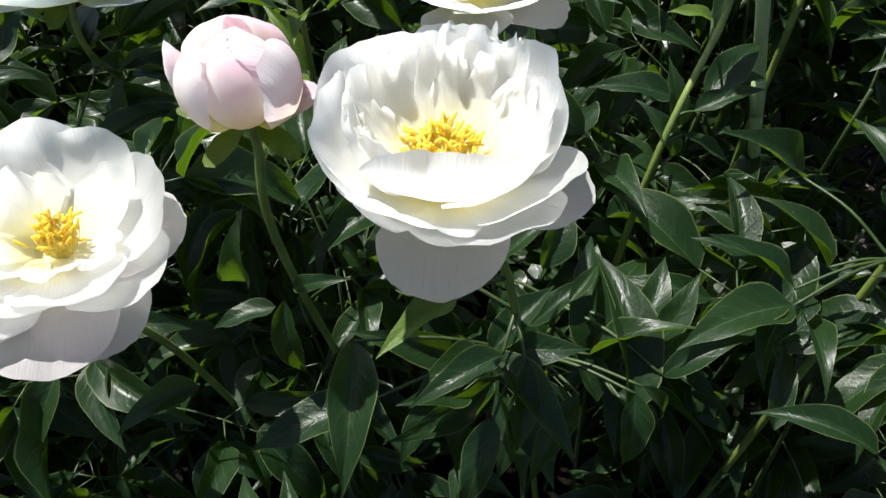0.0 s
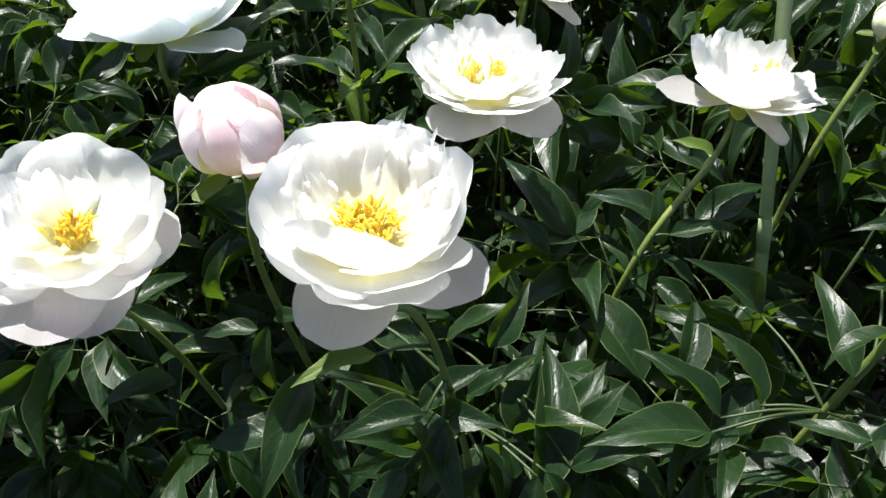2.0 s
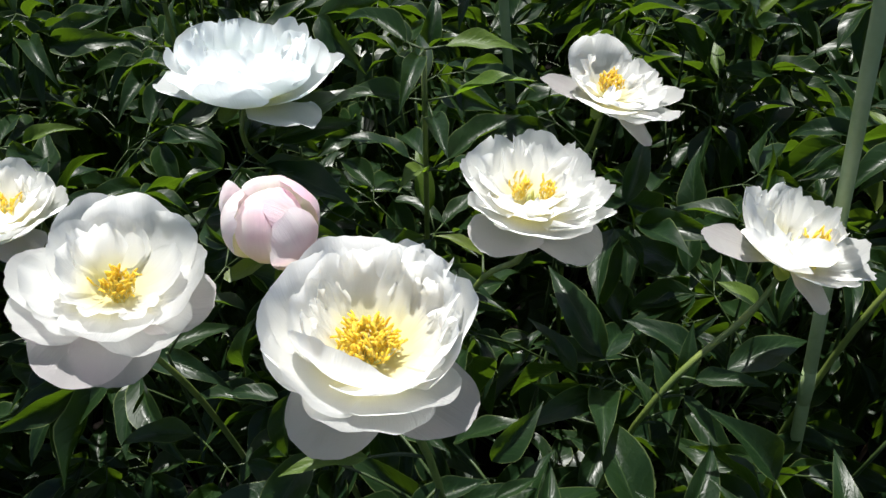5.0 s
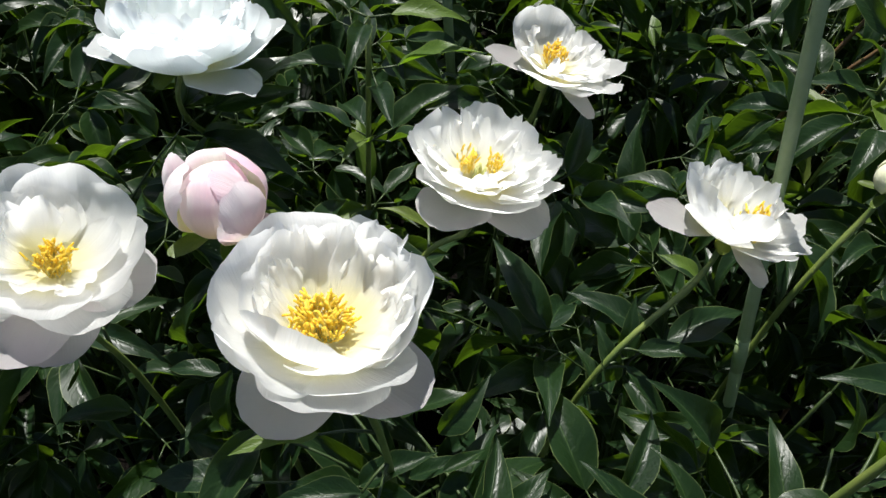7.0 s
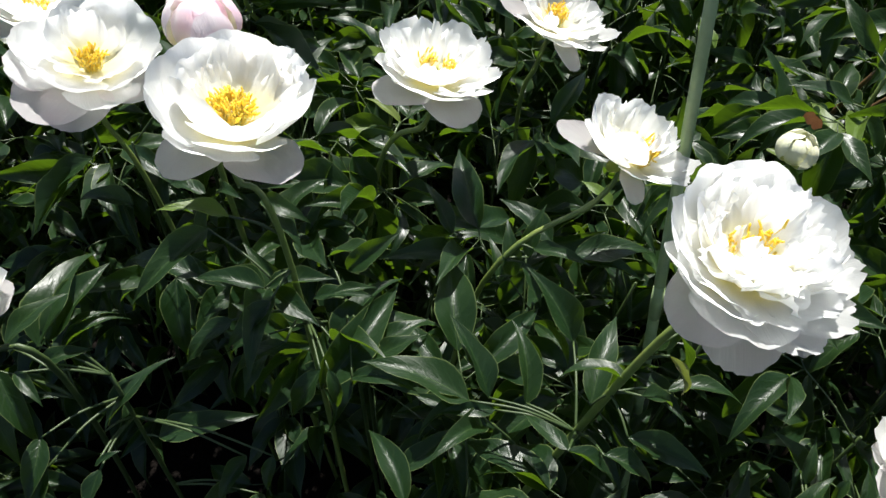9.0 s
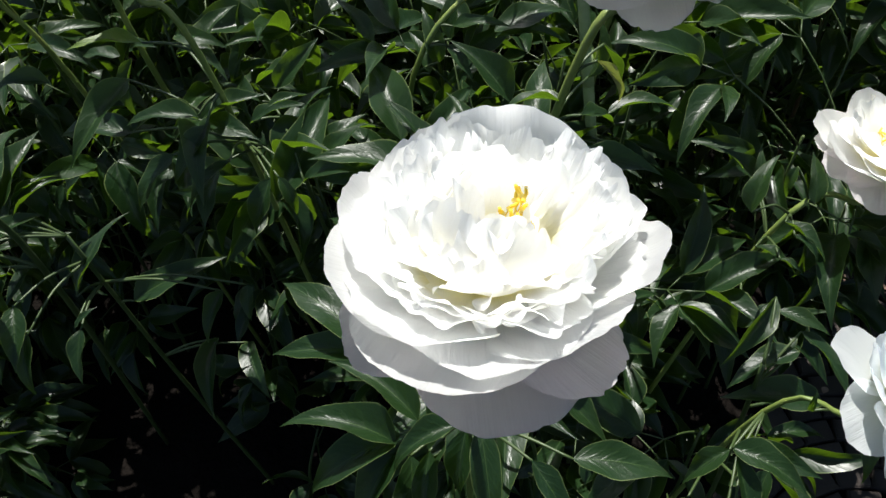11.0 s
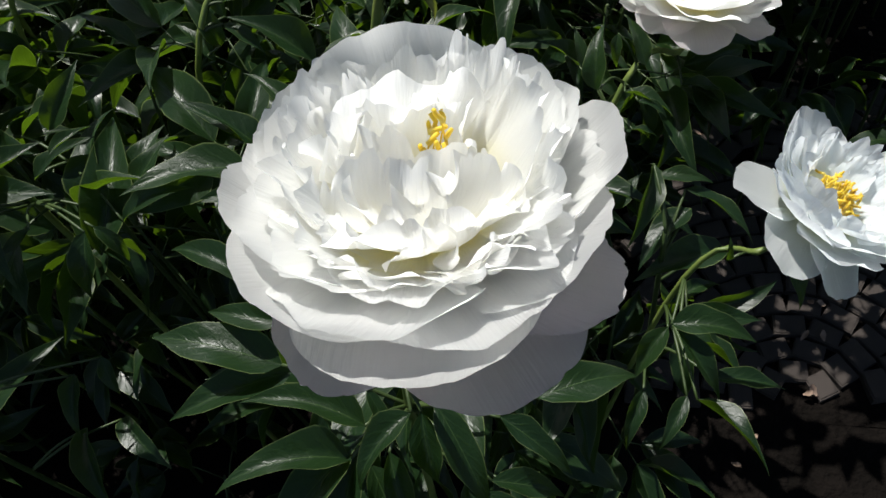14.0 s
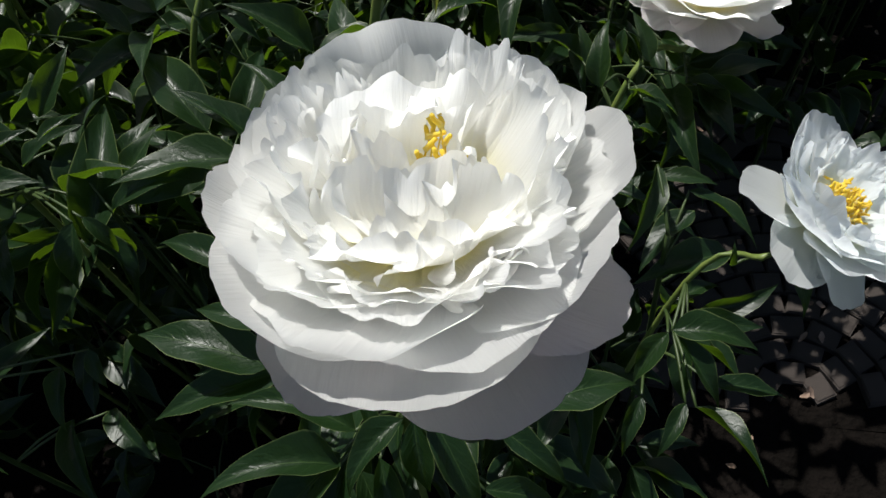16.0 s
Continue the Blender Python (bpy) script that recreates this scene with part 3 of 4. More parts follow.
def rosette(seed, guards, tip=22, start=0):
    """An ordinary full flower: guards hang below four rings of petals."""
    return [layer("guard", 0.018, 0.0, *[(az, 98, phi, 0.56 * k, 0.48 * k, 0.5, 0.04, 0.01) for az, phi, k in guards]),
            layer("white", 0.020, 0.01, *ring(7, start, 100, tip + 10, 0.60, 0.56, 0.9, 0.04, 0.010, seed)),
            layer("white", 0.028, 0.03, *ring(7, start + 26, 94, tip, 0.55, 0.50, 1.0, 0.05, 0.02, seed + 1)),
            layer("white", 0.040, 0.045, *ring(7, start + 8, 86, tip - 6, 0.48, 0.38, 1.0, 0.08, 0.06, seed + 2)),
            layer("white", 0.070, 0.05, *ring(7, start + 30, 70, tip - 10, 0.40, 0.24, 0.9, 0.12, 0.10, seed + 3))]


SETS = {"warm": {"white": M_WHITE, "guard": M_GUARD}, "shade_blue": {"white": M_SHADE_BLUE, "guard": M_SHADE_BLUE}}


WAYS = {}


def peony(foot, knee, heart, axis, size, layers, seed, label, tuft=70, tuft_r=0.14, tone="warm", spin=0.0, stem=M_STEM, tuft_at=((0, 0),), fine=24, tuft_h=0.17, thick=1.0, flat=1.0):
    """A flower on its stem: each petal, the tuft of stamens, carpels, sepals. foot: where the stem leaves the ground; knee: a point on its way."""
    rng = np.random.default_rng(seed)
    foot = Vector(foot)
    top = thing("peony_flower", foot, label, "flower", "white peonies in the bed")
    m = facing(Vector(heart) - foot, axis, spin)
    back = Vector(heart) - foot - Vector(axis).normalized() * 0.05
    path = spline([(0, 0, 0), Vector(knee) - foot, back, m.translation], 8)
    v, f, u = tube(path, 0.0033 * thick, 0.0025 * thick, 8, ((0.62, 0.0008, 0.02), (0.98, 0.003, 0.03)))
    stem_ob = part("stem", mesh_of("stem", v, f, stem, u), top)
    for kind, root, lift, rows in layers:
        for az, p0, p1, L, W, cup, ruffle, notch in rows:
            pts, fs, us = petal(rng, L * size, W * size, p0 + rng.normal(0, 1.5), p1 + rng.normal(0, 2), cup, ruffle, notch, root * size, az + rng.normal(0, 2), rng.uniform(0.78, 0.92), rng.uniform(-0.07, 0.07), nu=fine, nv=fine // 2 + 1, roll=rng.uniform(-0.06, 0.06))
            pts[:, 2] = (pts[:, 2] + lift * size) * flat
            part("petal", mesh_of("petal", turned(pts, m), fs, SETS[tone][kind], us), top)
    for spot in tuft_at if tuft else ():
        v, f, u = stamens(rng, tuft // len(tuft_at), 0.02 * size, tuft_r * size, tuft_h * size)
        v[:, :2] += np.array(spot) * size
        v[:, 2] += 0.05 * size
        part("tuft", mesh_of("tuft", turned(v, m), f, M_STAMEN, u), top, "tuft of golden yellow stamens")
    if tuft:
        for i in range(3):
            a = 2.1 * i + seed
            v, f, u = tube(np.array([[0.004 * math.cos(a), 0.004 * math.sin(a), h] for h in (0.003, 0.008, 0.014, 0.019)]) * (1, 1, size / 0.14), 0.004, 0.0012, 6)
            part("carpel", mesh_of("carpel", turned(v, m), f, M_CARPEL, u), top, "small greenish carpel")
    for i in range(4):
        pts, fs, us = petal(rng, 0.2 * size, 0.13 * size, 95, 120 + rng.uniform(-15, 25), 0.8, 0.02, 0.0, 0.004, 90 * i + rng.uniform(-20, 20), nu=6, nv=6)
        pts[:, 2] -= 0.003
        part("sepal", mesh_of("sepal", turned(pts, m), fs, M_YOUNG, us), top, "green sepal")
    WAYS[top.name] = (top, stem_ob, foot, path)
    return top


def leaflet(rng, length=0.11, width=0.036, fold=0.30, arch=0.35, nu=4, nv=9, twist=0.0):
    """A lance-shaped leaflet from the origin along +x, its upper face up."""
    v = np.linspace(0, 1, nv + 1)
    u = np.linspace(-1, 1, nu + 1)
    U, V = np.meshgrid(u, v)
    prof = np.sin(np.pi * np.clip(V, 0, 1) ** 0.76) ** 0.95 * (1 - 0.36 * V) * (1 - 0.3 * V ** 5) * 1.22
    prof[0], prof[-1] = 0.05, 0.02
    wav = 1 + 0.06 * np.sin(8 * V + rng.uniform(0, 6) + 2 * np.sign(U)) + 0.03 * np.sin(19 * V + rng.uniform(0, 6))
    y = U * width / 2 * prof * wav
    bend = rng.uniform(-0.2, 0.2) * length * V * (V - 1)
    ang = arch * V ** 1.3
    x = length * np.cumsum(np.concatenate([np.zeros((1, nu + 1)), np.cos(ang[:-1]) / nv]), axis=0)
    z = -length * np.cumsum(np.concatenate([np.zeros((1, nu + 1)), np.sin(ang[:-1]) / nv]), axis=0)
    z = z + np.abs(y) * fold * (1 - 0.4 * np.abs(U)) + 0.28 * fold * width * U ** 2 * prof + 0.13 * width * np.sin(10 * V + 2 * U + rng.uniform(0, 6)) * np.abs(U) * prof
    tw = twist * V
    y2, z2 = y * np.cos(tw) - np.abs(y) * fold * np.sin(tw) * 0, z + y * np.sin(tw)
    pts = np.stack([x, y2 + bend, z2], -1).reshape(-1, 3)
    tip = pts[-1 - nu // 2].copy()
    a = math.atan2(tip[2], tip[0])
    pts = pts @ np.array([[math.cos(a), 0, -math.sin(a)], [0, 1, 0], [math.sin(a), 0, math.cos(a)]])
    pts[:, 0] *= length / math.hypot(tip[0], tip[2])
    w = nu + 1
    fs = [(j * w + i, j * w + i + 1, (j + 1) * w + i + 1, (j + 1) * w + i) for j in range(nv) for i in range(nu)]
    return pts, fs, np.stack([(U + 1) / 2, V], -1).reshape(-1, 2)


lrng = np.random.default_rng(11)
LEAVES = [leaflet(lrng, 1.0, lrng.uniform(0.26, 0.37), lrng.uniform(0.3, 0.85), lrng.uniform(0.5, 1.8), 6, 12, lrng.uniform(-0.5, 0.5)) for i in range(14)]
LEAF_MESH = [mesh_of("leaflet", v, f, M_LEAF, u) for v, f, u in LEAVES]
DRY_MESH = [mesh_of("withered_leaflet", v * np.array([1.0, 0.4, 1.2]), f, M_DRY, u) for v, f, u in LEAVES[:2]]
YOUNG_MESH = [mesh_of("leaflet", v, f, M_YOUNG, u) for v, f, u in LEAVES]


def leaf_pose(base, tip, up=(0, 0, 1), tilt=0.0):
    """The pose that lays a unit leaflet from base to tip, upper face towards up, tipped sideways by tilt degrees."""
    base, tip = Vector(base), Vector(tip)
    x = (tip - base)
    size = x.length
    x.normalize()
    y = Vector(up).cross(x)
    if y.length < 1e-4:
        y = Vector((0, 1, 0))
    y.normalize()
    z = x.cross(y)
    r = Matrix((x, y, z)).transposed().to_4x4()
    return Matrix.Translation(base) @ r @ pose(0, 0, 0, tilt, 0, 0) @ Matrix.Scale(size, 4)


# ---- ground ----
def ground():
    n, size = 60, 60.0
    g = np.sign(np.linspace(-1, 1, n + 1)) * np.abs(np.linspace(-1, 1, n + 1)) ** 3 * size
    X, Y = np.meshgrid(g, g)
    Z = np.array([[0.012 * noise.noise(Vector((x * 6, y * 6, 0))) - 0.014 for x in g] for y in g])
    w = n + 1
    fs = [(j * w + i, j * w + i + 1, (j + 1) * w + i + 1, (j + 1) * w + i) for j in range(n) for i in range(n)]
    ob = new("ground", mesh_of("ground", np.stack([X, Y, Z], -1).reshape(-1, 3), fs, M_SHADE_SOIL))
    return tagged(ob, "soil of the flower bed, shade put into its near-black colour", "ground", kind="structure")


ground()


def block_mesh():
    """A small worn paving sett, one unit long, wide and high, its top at 0."""
    bm = bmesh.new()
    bmesh.ops.create_cube(bm, size=1.0)
    for vert in bm.verts:
        vert.co.z -= 0.5
        if vert.co.z > -0.1:
            vert.co.x *= 0.96
            vert.co.y *= 0.96
    bmesh.ops.bevel(bm, geom=[e for e in bm.edges if e.verts[0].co.z > -0.1 and e.verts[1].co.z > -0.1], offset=0.06, segments=2, affect="EDGES")
    me = bpy.data.meshes.new("sett")
    bm.to_mesh(me)
    bm.free()
    me.materials.append(M_SHADE_PAVER)
    return me


def paving():
    """Setts laid in arcs round one point, fan after fan."""
    rng = np.random.default_rng(3)
    bed = tagged(new("pavement", mesh_of("pavement", [(0.62, 0.44, -0.012), (1.50, 0.44, -0.012), (1.50, 1.15, -0.012), (0.62, 1.15, -0.012)], [(0, 1, 2, 3)], M_SHADE_SOIL)), "small worn setts laid in arcs, colour darkened for deep shade", "pavement", kind="structure")
    me = block_mesh()
    for cx, cy in ((0.888, 0.478), (1.33, 0.478), (0.888, 0.92), (1.33, 0.92)):
        for ring in range(11):
            r = 0.045 + 0.040 * ring
            count = max(3, round(math.pi * r / 0.056))
            for i in range(count):
                a = math.pi * (i + 0.5 + 0.5 * (ring % 2)) / count
                x, y = cx + r * math.cos(a), cy + r * math.sin(a)
                if not (0.64 < x < 1.48 and 0.45 < y < 1.13) or abs(x - cx) > 0.221 and ring < 11 and cx < 1 and x > 1.109 or cx > 1 and x < 1.109 or (cy < 0.9 and y > 0.925 + 0.0 * x) or (cy > 0.9 and y < 0.945):
                    continue
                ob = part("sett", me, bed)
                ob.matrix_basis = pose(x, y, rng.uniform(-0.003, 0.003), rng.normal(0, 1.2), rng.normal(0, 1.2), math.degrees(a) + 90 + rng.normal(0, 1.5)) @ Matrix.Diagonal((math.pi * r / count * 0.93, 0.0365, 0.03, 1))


paving()


def litter():
    """Dry petals and crumbs on the soil."""
    rng = np.random.default_rng(9)
    out = []
    for i in range(150):
        x, y = rng.uniform(0.55, 1.5), rng.uniform(-0.1, 1.4)
        pts, fs, us = petal(rng, rng.uniform(0.008, 0.022), rng.uniform(0.006, 0.014), 80, 40, 1.4, 0.1, 0.1, 0.0, rng.uniform(0, 360), nu=4, nv=4)
        out.append((pts + np.array([x, y, 0.002]), fs, us))
    v, f, u = join(out)
    tagged(new("litter", mesh_of("litter", v, f, M_LITTER, u)), "scattered dry petals and crumbs on dark soil", "litter", kind="stuff")


litter()


# ---- foliage ----
def in_bed(x, y):
    """Where peony stalks grow; the paved corner stays free."""
    # Bush past x 0.56 is added beyond y 0.58 to shade the paving
    if x > (0.56 if y < 0.58 else 0.70 if y < 0.80 else 1.40):
        return False
    if y < 0.02 and x > -0.10 or y < 0.18 and -0.33 < x < 0.30 or y < 0.20 and 0.29 < x < 0.42:
        return False
    return -1.9 < x < 1.9 and -0.45 < y < 2.5


def canopy(x, y):
    h = 0.72 + 0.07 * noise.noise(Vector((x * 3.1, y * 3.1, 2.0)))
    h -= 0.06 * math.exp(-(((x - 0.15) / 0.16) ** 2 + ((y - 0.32) / 0.16) ** 2))
    h += 0.11 * noise.noise(Vector((x * 8.0, y * 8.0, 7.0)))
    for hx, hy, rx, ry, deep in ((-0.20, 0.16, 0.15, 0.10, 0.24), (0.13, 0.15, 0.17, 0.14, 0.34)):
        h -= deep * math.exp(-(((x - hx) / rx) ** 2 + ((y - hy) / ry) ** 2))
    # Added rise in the bush, there to throw shade on the paving
    h += 0.12 * math.exp(-(((x - 0.56) / 0.07) ** 2 + ((y - 0.76) / 0.10) ** 2))
    h -= 0.16 if x > 0.56 and y < 0.80 else 0.0
    front = 0.15 if x > 0.40 else 0.25 if x > 0.2 else 0.29 if x > -0.05 else 0.19 if x > -0.40 else 0.10
    # Taller growth added at the back right keeps sun off the setts
    if x > 0.22 and y > 0.7:
        h += 0.14 * min(1.0, (y - 0.7) / 0.2) * min(1.0, (x - 0.22) / 0.15)
    h -= 0.52 * min(1.0, max(0.0, front - y) / 0.11)
    h -= 0.25 * max(0.0, x - 0.50) / 0.1 if y < 0.42 and x > 0.50 else 0.0
    if x < 0.30 and x > -0.55 and y < (0.36 if x > -0.05 else 0.30):
        h = min(h, 0.38 + 0.06 * noise.noise(Vector((x * 8.0, y * 8.0, 4.0))))
    return max(h, 0.14)


def grow():
    """Stalks with compound leaves, three times three leaflets each; bush by bush."""
    rng = np.random.default_rng(5)
    centres = [(-1.2, 0.3), (-0.45, 0.25), (0.15, 0.30), (0.55, 0.15), (-0.9, 1.3), (-0.1, 1.1), (0.6, 1.5), (1.4, 1.8), (-0.2, 2.0), (0.2, -0.35)]
    leaves = [[] for c in centres]
    stalks = [[] for c in centres]
    step = 0.118
    for gx in np.arange(-1.9, 1.9, step):
        for gy in np.arange(-0.45, 2.5, step):
            x, y = gx + rng.uniform(-0.06, 0.06), gy + rng.uniform(-0.06, 0.06)
            if not in_bed(x, y) or (y < -0.05 and x > 0.3) or y > 1.2 + 0.9 * abs(x - 0.1) + 0.9:
                continue
            own = min(range(len(centres)), key=lambda i: (centres[i][0] - x) ** 2 + (centres[i][1] - y) ** 2)
            h = canopy(x, y) - rng.uniform(0.0, 0.10)
            lean = rng.normal(0, 0.05, 2)
            top = np.array([x + lean[0], y + lean[1], h])
            foot = np.array([x, y, -0.02])
            stalks[own].append(tube(spline([foot, (foot + top) / 2 + np.append(rng.normal(0, 0.01, 2), 0), top], 4), 0.0034, 0.0018, 5))
            turn = rng.uniform(0, 6.28)
            for k in range(3 if -0.12 < x < 0.40 and y < 0.40 else 6):
                s = 1 - 0.13 * k - rng.uniform(0, 0.06)
                if s < 0.3:
                    continue
                at = foot + (top - foot) * s
                a = turn + 2.4 * k
                out = np.array([math.cos(a), math.sin(a), 0])
                rise = rng.uniform(0.15, 0.6) if k else 1.0
                fork = at + (out + np.array([0, 0, rise])) * rng.uniform(0.045, 0.085)
                stalks[own].append(tube(spline([at, (at + fork) / 2 + np.array([0, 0, 0.006]), fork], 3), 0.0013, 0.0010, 4))
                for side in (-0.95, 0.0, 0.95):
                    d = np.array([math.cos(a + side), math.sin(a + side), rng.uniform(-0.1, 0.35)])
                    base = fork + d * (0.035 if side == 0 else 0.022)
                    stalks[own].append(tube(np.array([fork, (fork + base) / 2, base]), 0.0009, 0.0008, 4))
                    for sub in (-0.62, 0.0, 0.62):
                        if sub and rng.uniform() < 0.2:
                            continue
                        b = a + side + sub + rng.normal(0, 0.15)
                        pitch = rng.normal(-0.42, 0.48)
                        d2 = np.array([math.cos(b) * math.cos(pitch), math.sin(b) * math.cos(pitch), math.sin(pitch)])
                        ln = rng.uniform(0.076, 0.116) * (1.0 if sub == 0 else 0.85)
                        tip = base + d2 * ln
                        if tip[2] > h + 0.12:
                            tip[2] = h + 0.12
                        leaves[own].append((base, tip, rng.normal(0, 34), rng.integers(len(LEAVES))))
    return centres, leaves, stalks


def plant_bushes():
    centres, leaves, stalks = grow()
    kept = 0
    for c, ls, st in zip(centres, leaves, stalks):
        if not ls:
            continue
        foot = Vector((*c, 0))
        bush = thing("peony_bush", foot, "dense peony bush with glossy dark green divided leaves", "bush", "peony bushes of the bed")
        v, f, u = join(st)
        ob = part("stalkwork", mesh_of("stalkwork", v - np.array(foot), f, M_PETIOLE, u), bush, "thin green leaf stalks")
        tagged(ob, kind="stuff")
        rest = []
        for base, tip, tilt, kind in ls:
            m = leaf_pose(Vector(base) - foot, Vector(tip) - foot, tilt=tilt)
            if base[2] > 0.64 and 0.05 < base[0] < 0.50 and 0.12 < base[1] < 0.62 and kept < 290:
                part("leaflet", LEAF_MESH[kind], bush).matrix_basis = m
                kept += 1
            else:
                lv, lf, lu = LEAVES[kind]
                rest.append((turned(lv, m), lf, lu))
        v, f, u = join(rest)
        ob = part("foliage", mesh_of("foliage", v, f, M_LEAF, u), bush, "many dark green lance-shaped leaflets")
        tagged(ob, kind="stuff")


plant_bushes()


# ---- flowers ----
F_BOWL = peony((0.13, 0.31, 0), (0.058, 0.283, 0.787), (0.016, 0.273, 0.943), (-0.04, 0.15, 1), 0.1262, OPEN_BOWL, 21, "large open white peony, golden stamens, blushed lower petals", tuft=170, tuft_r=0.13, fine=28, tuft_at=((-0.02, 0.0),), flat=0.95)
F_WIDE = peony((-0.15, 0.36, 0), (-0.192, 0.300, 0.650), (-0.222, 0.277, 0.864), (0.04, 0.10, 1), 0.1403, WIDE_OPEN, 22, "wide open white peony beside a pink bud", tuft=80, tuft_r=0.08, tuft_at=((0.05, -0.02),), fine=28, flat=0.95)
F_FULL = peony((-0.08, 0.50, 0), (-0.021, 0.474, 0.698), (0.029, 0.509, 0.866), (-0.02, 0.22, 1), 0.1253, RAGGED_BOWL, 23, "full white peony with ragged inner petals", tuft=46, tuft_r=0.06, tuft_at=((-0.10, 0.0), (0.08, 0.06)), tuft_h=0.16, flat=0.95)
F_BACK = peony((0.02, 0.80, 0), (0.002, 0.725, 0.629), (0.024, 0.733, 0.817), (0.12, 0.28, 1), 0.1190, LEANING_CUP, 24, "white peony leaning over, stamens showing", tuft=55, tuft_r=0.09, tuft_at=((-0.03, 0.02),))
F_ASIDE = peony((0.14, 0.42, 0), (0.165, 0.429, 0.682), (0.234, 0.550, 0.869), (0.12, 0.40, 1), 0.1174, SIDE_CUP, 25, "white peony tilted aside before a tall stalk", tuft=50, tuft_r=0.09, tuft_at=((0.13, -0.08),), tuft_h=0.24, flat=1.05)
F_LEAN = peony((0.22, 0.24, 0), (0.358, 0.369, 0.805), (0.401, 0.411, 0.966), (0.16, 0.04, 1), 0.1373, LEANING_FULL, 26, "full white peony on a leaning stem", tuft=40, tuft_r=0.06, tuft_at=((-0.02, 0.10), (-0.10, -0.06)), tuft_h=0.24, thick=1.25, fine=32, flat=1.0)
F_HERO = peony((0.40, 0.14, 0), (0.416, 0.108, 0.765), (0.457, 0.071, 1.026), (-0.05, 0.17, 1), 0.1254, HEAPED, 27, "very full creamy white peony, golden stamens deep inside", fine=44, tuft=16, tuft_r=0.07, tuft_at=((0.09, 0.05),), tuft_h=0.33, flat=0.86)
F_SHADED = peony((-0.32, 0.66, 0), (-0.296, 0.592, 0.613), (-0.294, 0.542, 0.841), (-0.08, 0.40, 1), 0.1738, rosette(50, ((200, 80, 0.95), (345, 84, 0.95)), 10, 10), 28, "large white peony among the leaves, petals tinted shade-blue", tuft=0, tone="shade_blue", flat=1.05)
F_HID = peony((-0.45, 0.45, 0), (-0.432, 0.396, 0.612), (-0.437, 0.332, 0.790), (0.0, 0.15, 1), 0.1134, rosette(60, ((250, 90, 1.0), (330, 92, 1.0)), 20, 40), 29, "white peony half hidden behind another bloom", tuft=40)
F_LOW = peony((-0.20, 0.14, 0), (-0.015, 0.077, 0.756), (-0.070, 0.036, 0.837), (-0.1, 0.0, 1), 0.1042, rosette(70, ((0, 60, 0.9), (60, 60, 0.9), (300, 70, 0.9)), 16, 0), 30, "blushed white peony low among the leaves", tuft=20, stem=M_PETIOLE)
F_PINKISH = peony((0.44, 0.40, 0), (0.552, 0.474, 0.641), (0.629, 0.571, 0.694), (0.12, 0.30, 1), 0.1401, rosette(80, ((185, 88, 0.9), (228, 98, 0.9), (270, 106, 1.0), (330, 90, 1.0)), 34, 20), 31, "blushed white peony over the shaded ground", tuft=40, flat=0.9)
F_OUT = peony((0.50, 0.20, 0), (0.594, 0.247, 0.668), (0.682, 0.264, 0.780), (0.55, 0.10, 1), 0.1177, rosette(90, ((178, 84, 1.0), (240, 100, 0.95), (290, 104, 0.95)), 30, 215), 32, "white peony leaning out over the paving, petals tinted shade-blue", tuft=90, tuft_r=0.12, tone="shade_blue", thick=0.75)


def bud(foot, knee, heart, axis, height, width, material, seed, label, loose=2, stem=M_STEM):
    rng = np.random.default_rng(seed)
    foot = Vector(foot)
    top = thing("peony_bud", foot, label, "flower bud", "peony buds")
    m = facing(Vector(heart) - foot, axis)
    v, f, u = tube(spline([(0, 0, 0), Vector(knee) - foot, Vector(heart) - foot - Vector(axis).normalized() * 0.03, m.translation], 8), 0.0036, 0.0026, 8, ((0.6, 0.0010, 0.02), (0.99, 0.003, 0.03)))
    stem_ob = part("stem", mesh_of("stem", v, f, stem, u), top)
    WAYS[top.name] = (top, stem_ob, foot, spline([(0, 0, 0), Vector(knee) - foot, Vector(heart) - foot - Vector(axis).normalized() * 0.03, m.translation], 8))
    L = height * 1.52
    for i in range(7 + loose):
        inner = i < 3
        p0, p1 = (80, -84) if inner else (98, -74)
        az = 137 * i + 20
        if i >= 7:
            p0, p1, az = (84, -18, 178) if i == 7 else (94, 44, 8)
        pts, fs, us = petal(rng, L * (0.94 if inner else 1.0) * (0.78 if i == 7 else 0.5 if i > 7 else 1), width * (1.05 if i < 7 else 0.62), p0 + rng.normal(0, 3), p1 + rng.normal(0, 5), 1.9 if i < 7 else 1.2, 0.012, 0.02, 0.003, az, 0.95)
        part("petal", mesh_of("petal", turned(pts, m), fs, material, us), top)
    for i in range(5):
        pts, fs, us = petal(rng, 0.7 * height, 0.34 * width, 96, 60 + rng.uniform(-25, 60), 1.2, 0.02, 0.0, 0.004, 72 * i + 30, nu=6, nv=7)
        pts[:, 2] -= 0.002
        part("sepal", mesh_of("sepal", turned(pts, m), fs, M_YOUNG, us), top, "yellow-green sepal")
    return top


F_BUD = bud((-0.03, 0.40, 0), (-0.101, 0.331, 0.729), (-0.102, 0.335, 0.925), (0.02, -0.04, 1), 0.0568, 0.0480, M_PINK, 41, "pale pink peony bud just opening")
F_CREAM = bud((0.30, 0.56, 0), (0.312, 0.595, 0.669), (0.352, 0.657, 0.875), (0.1, 0.0, 1), 0.0305, 0.0272, M_CREAM, 42, "round closed cream peony bud", 0)


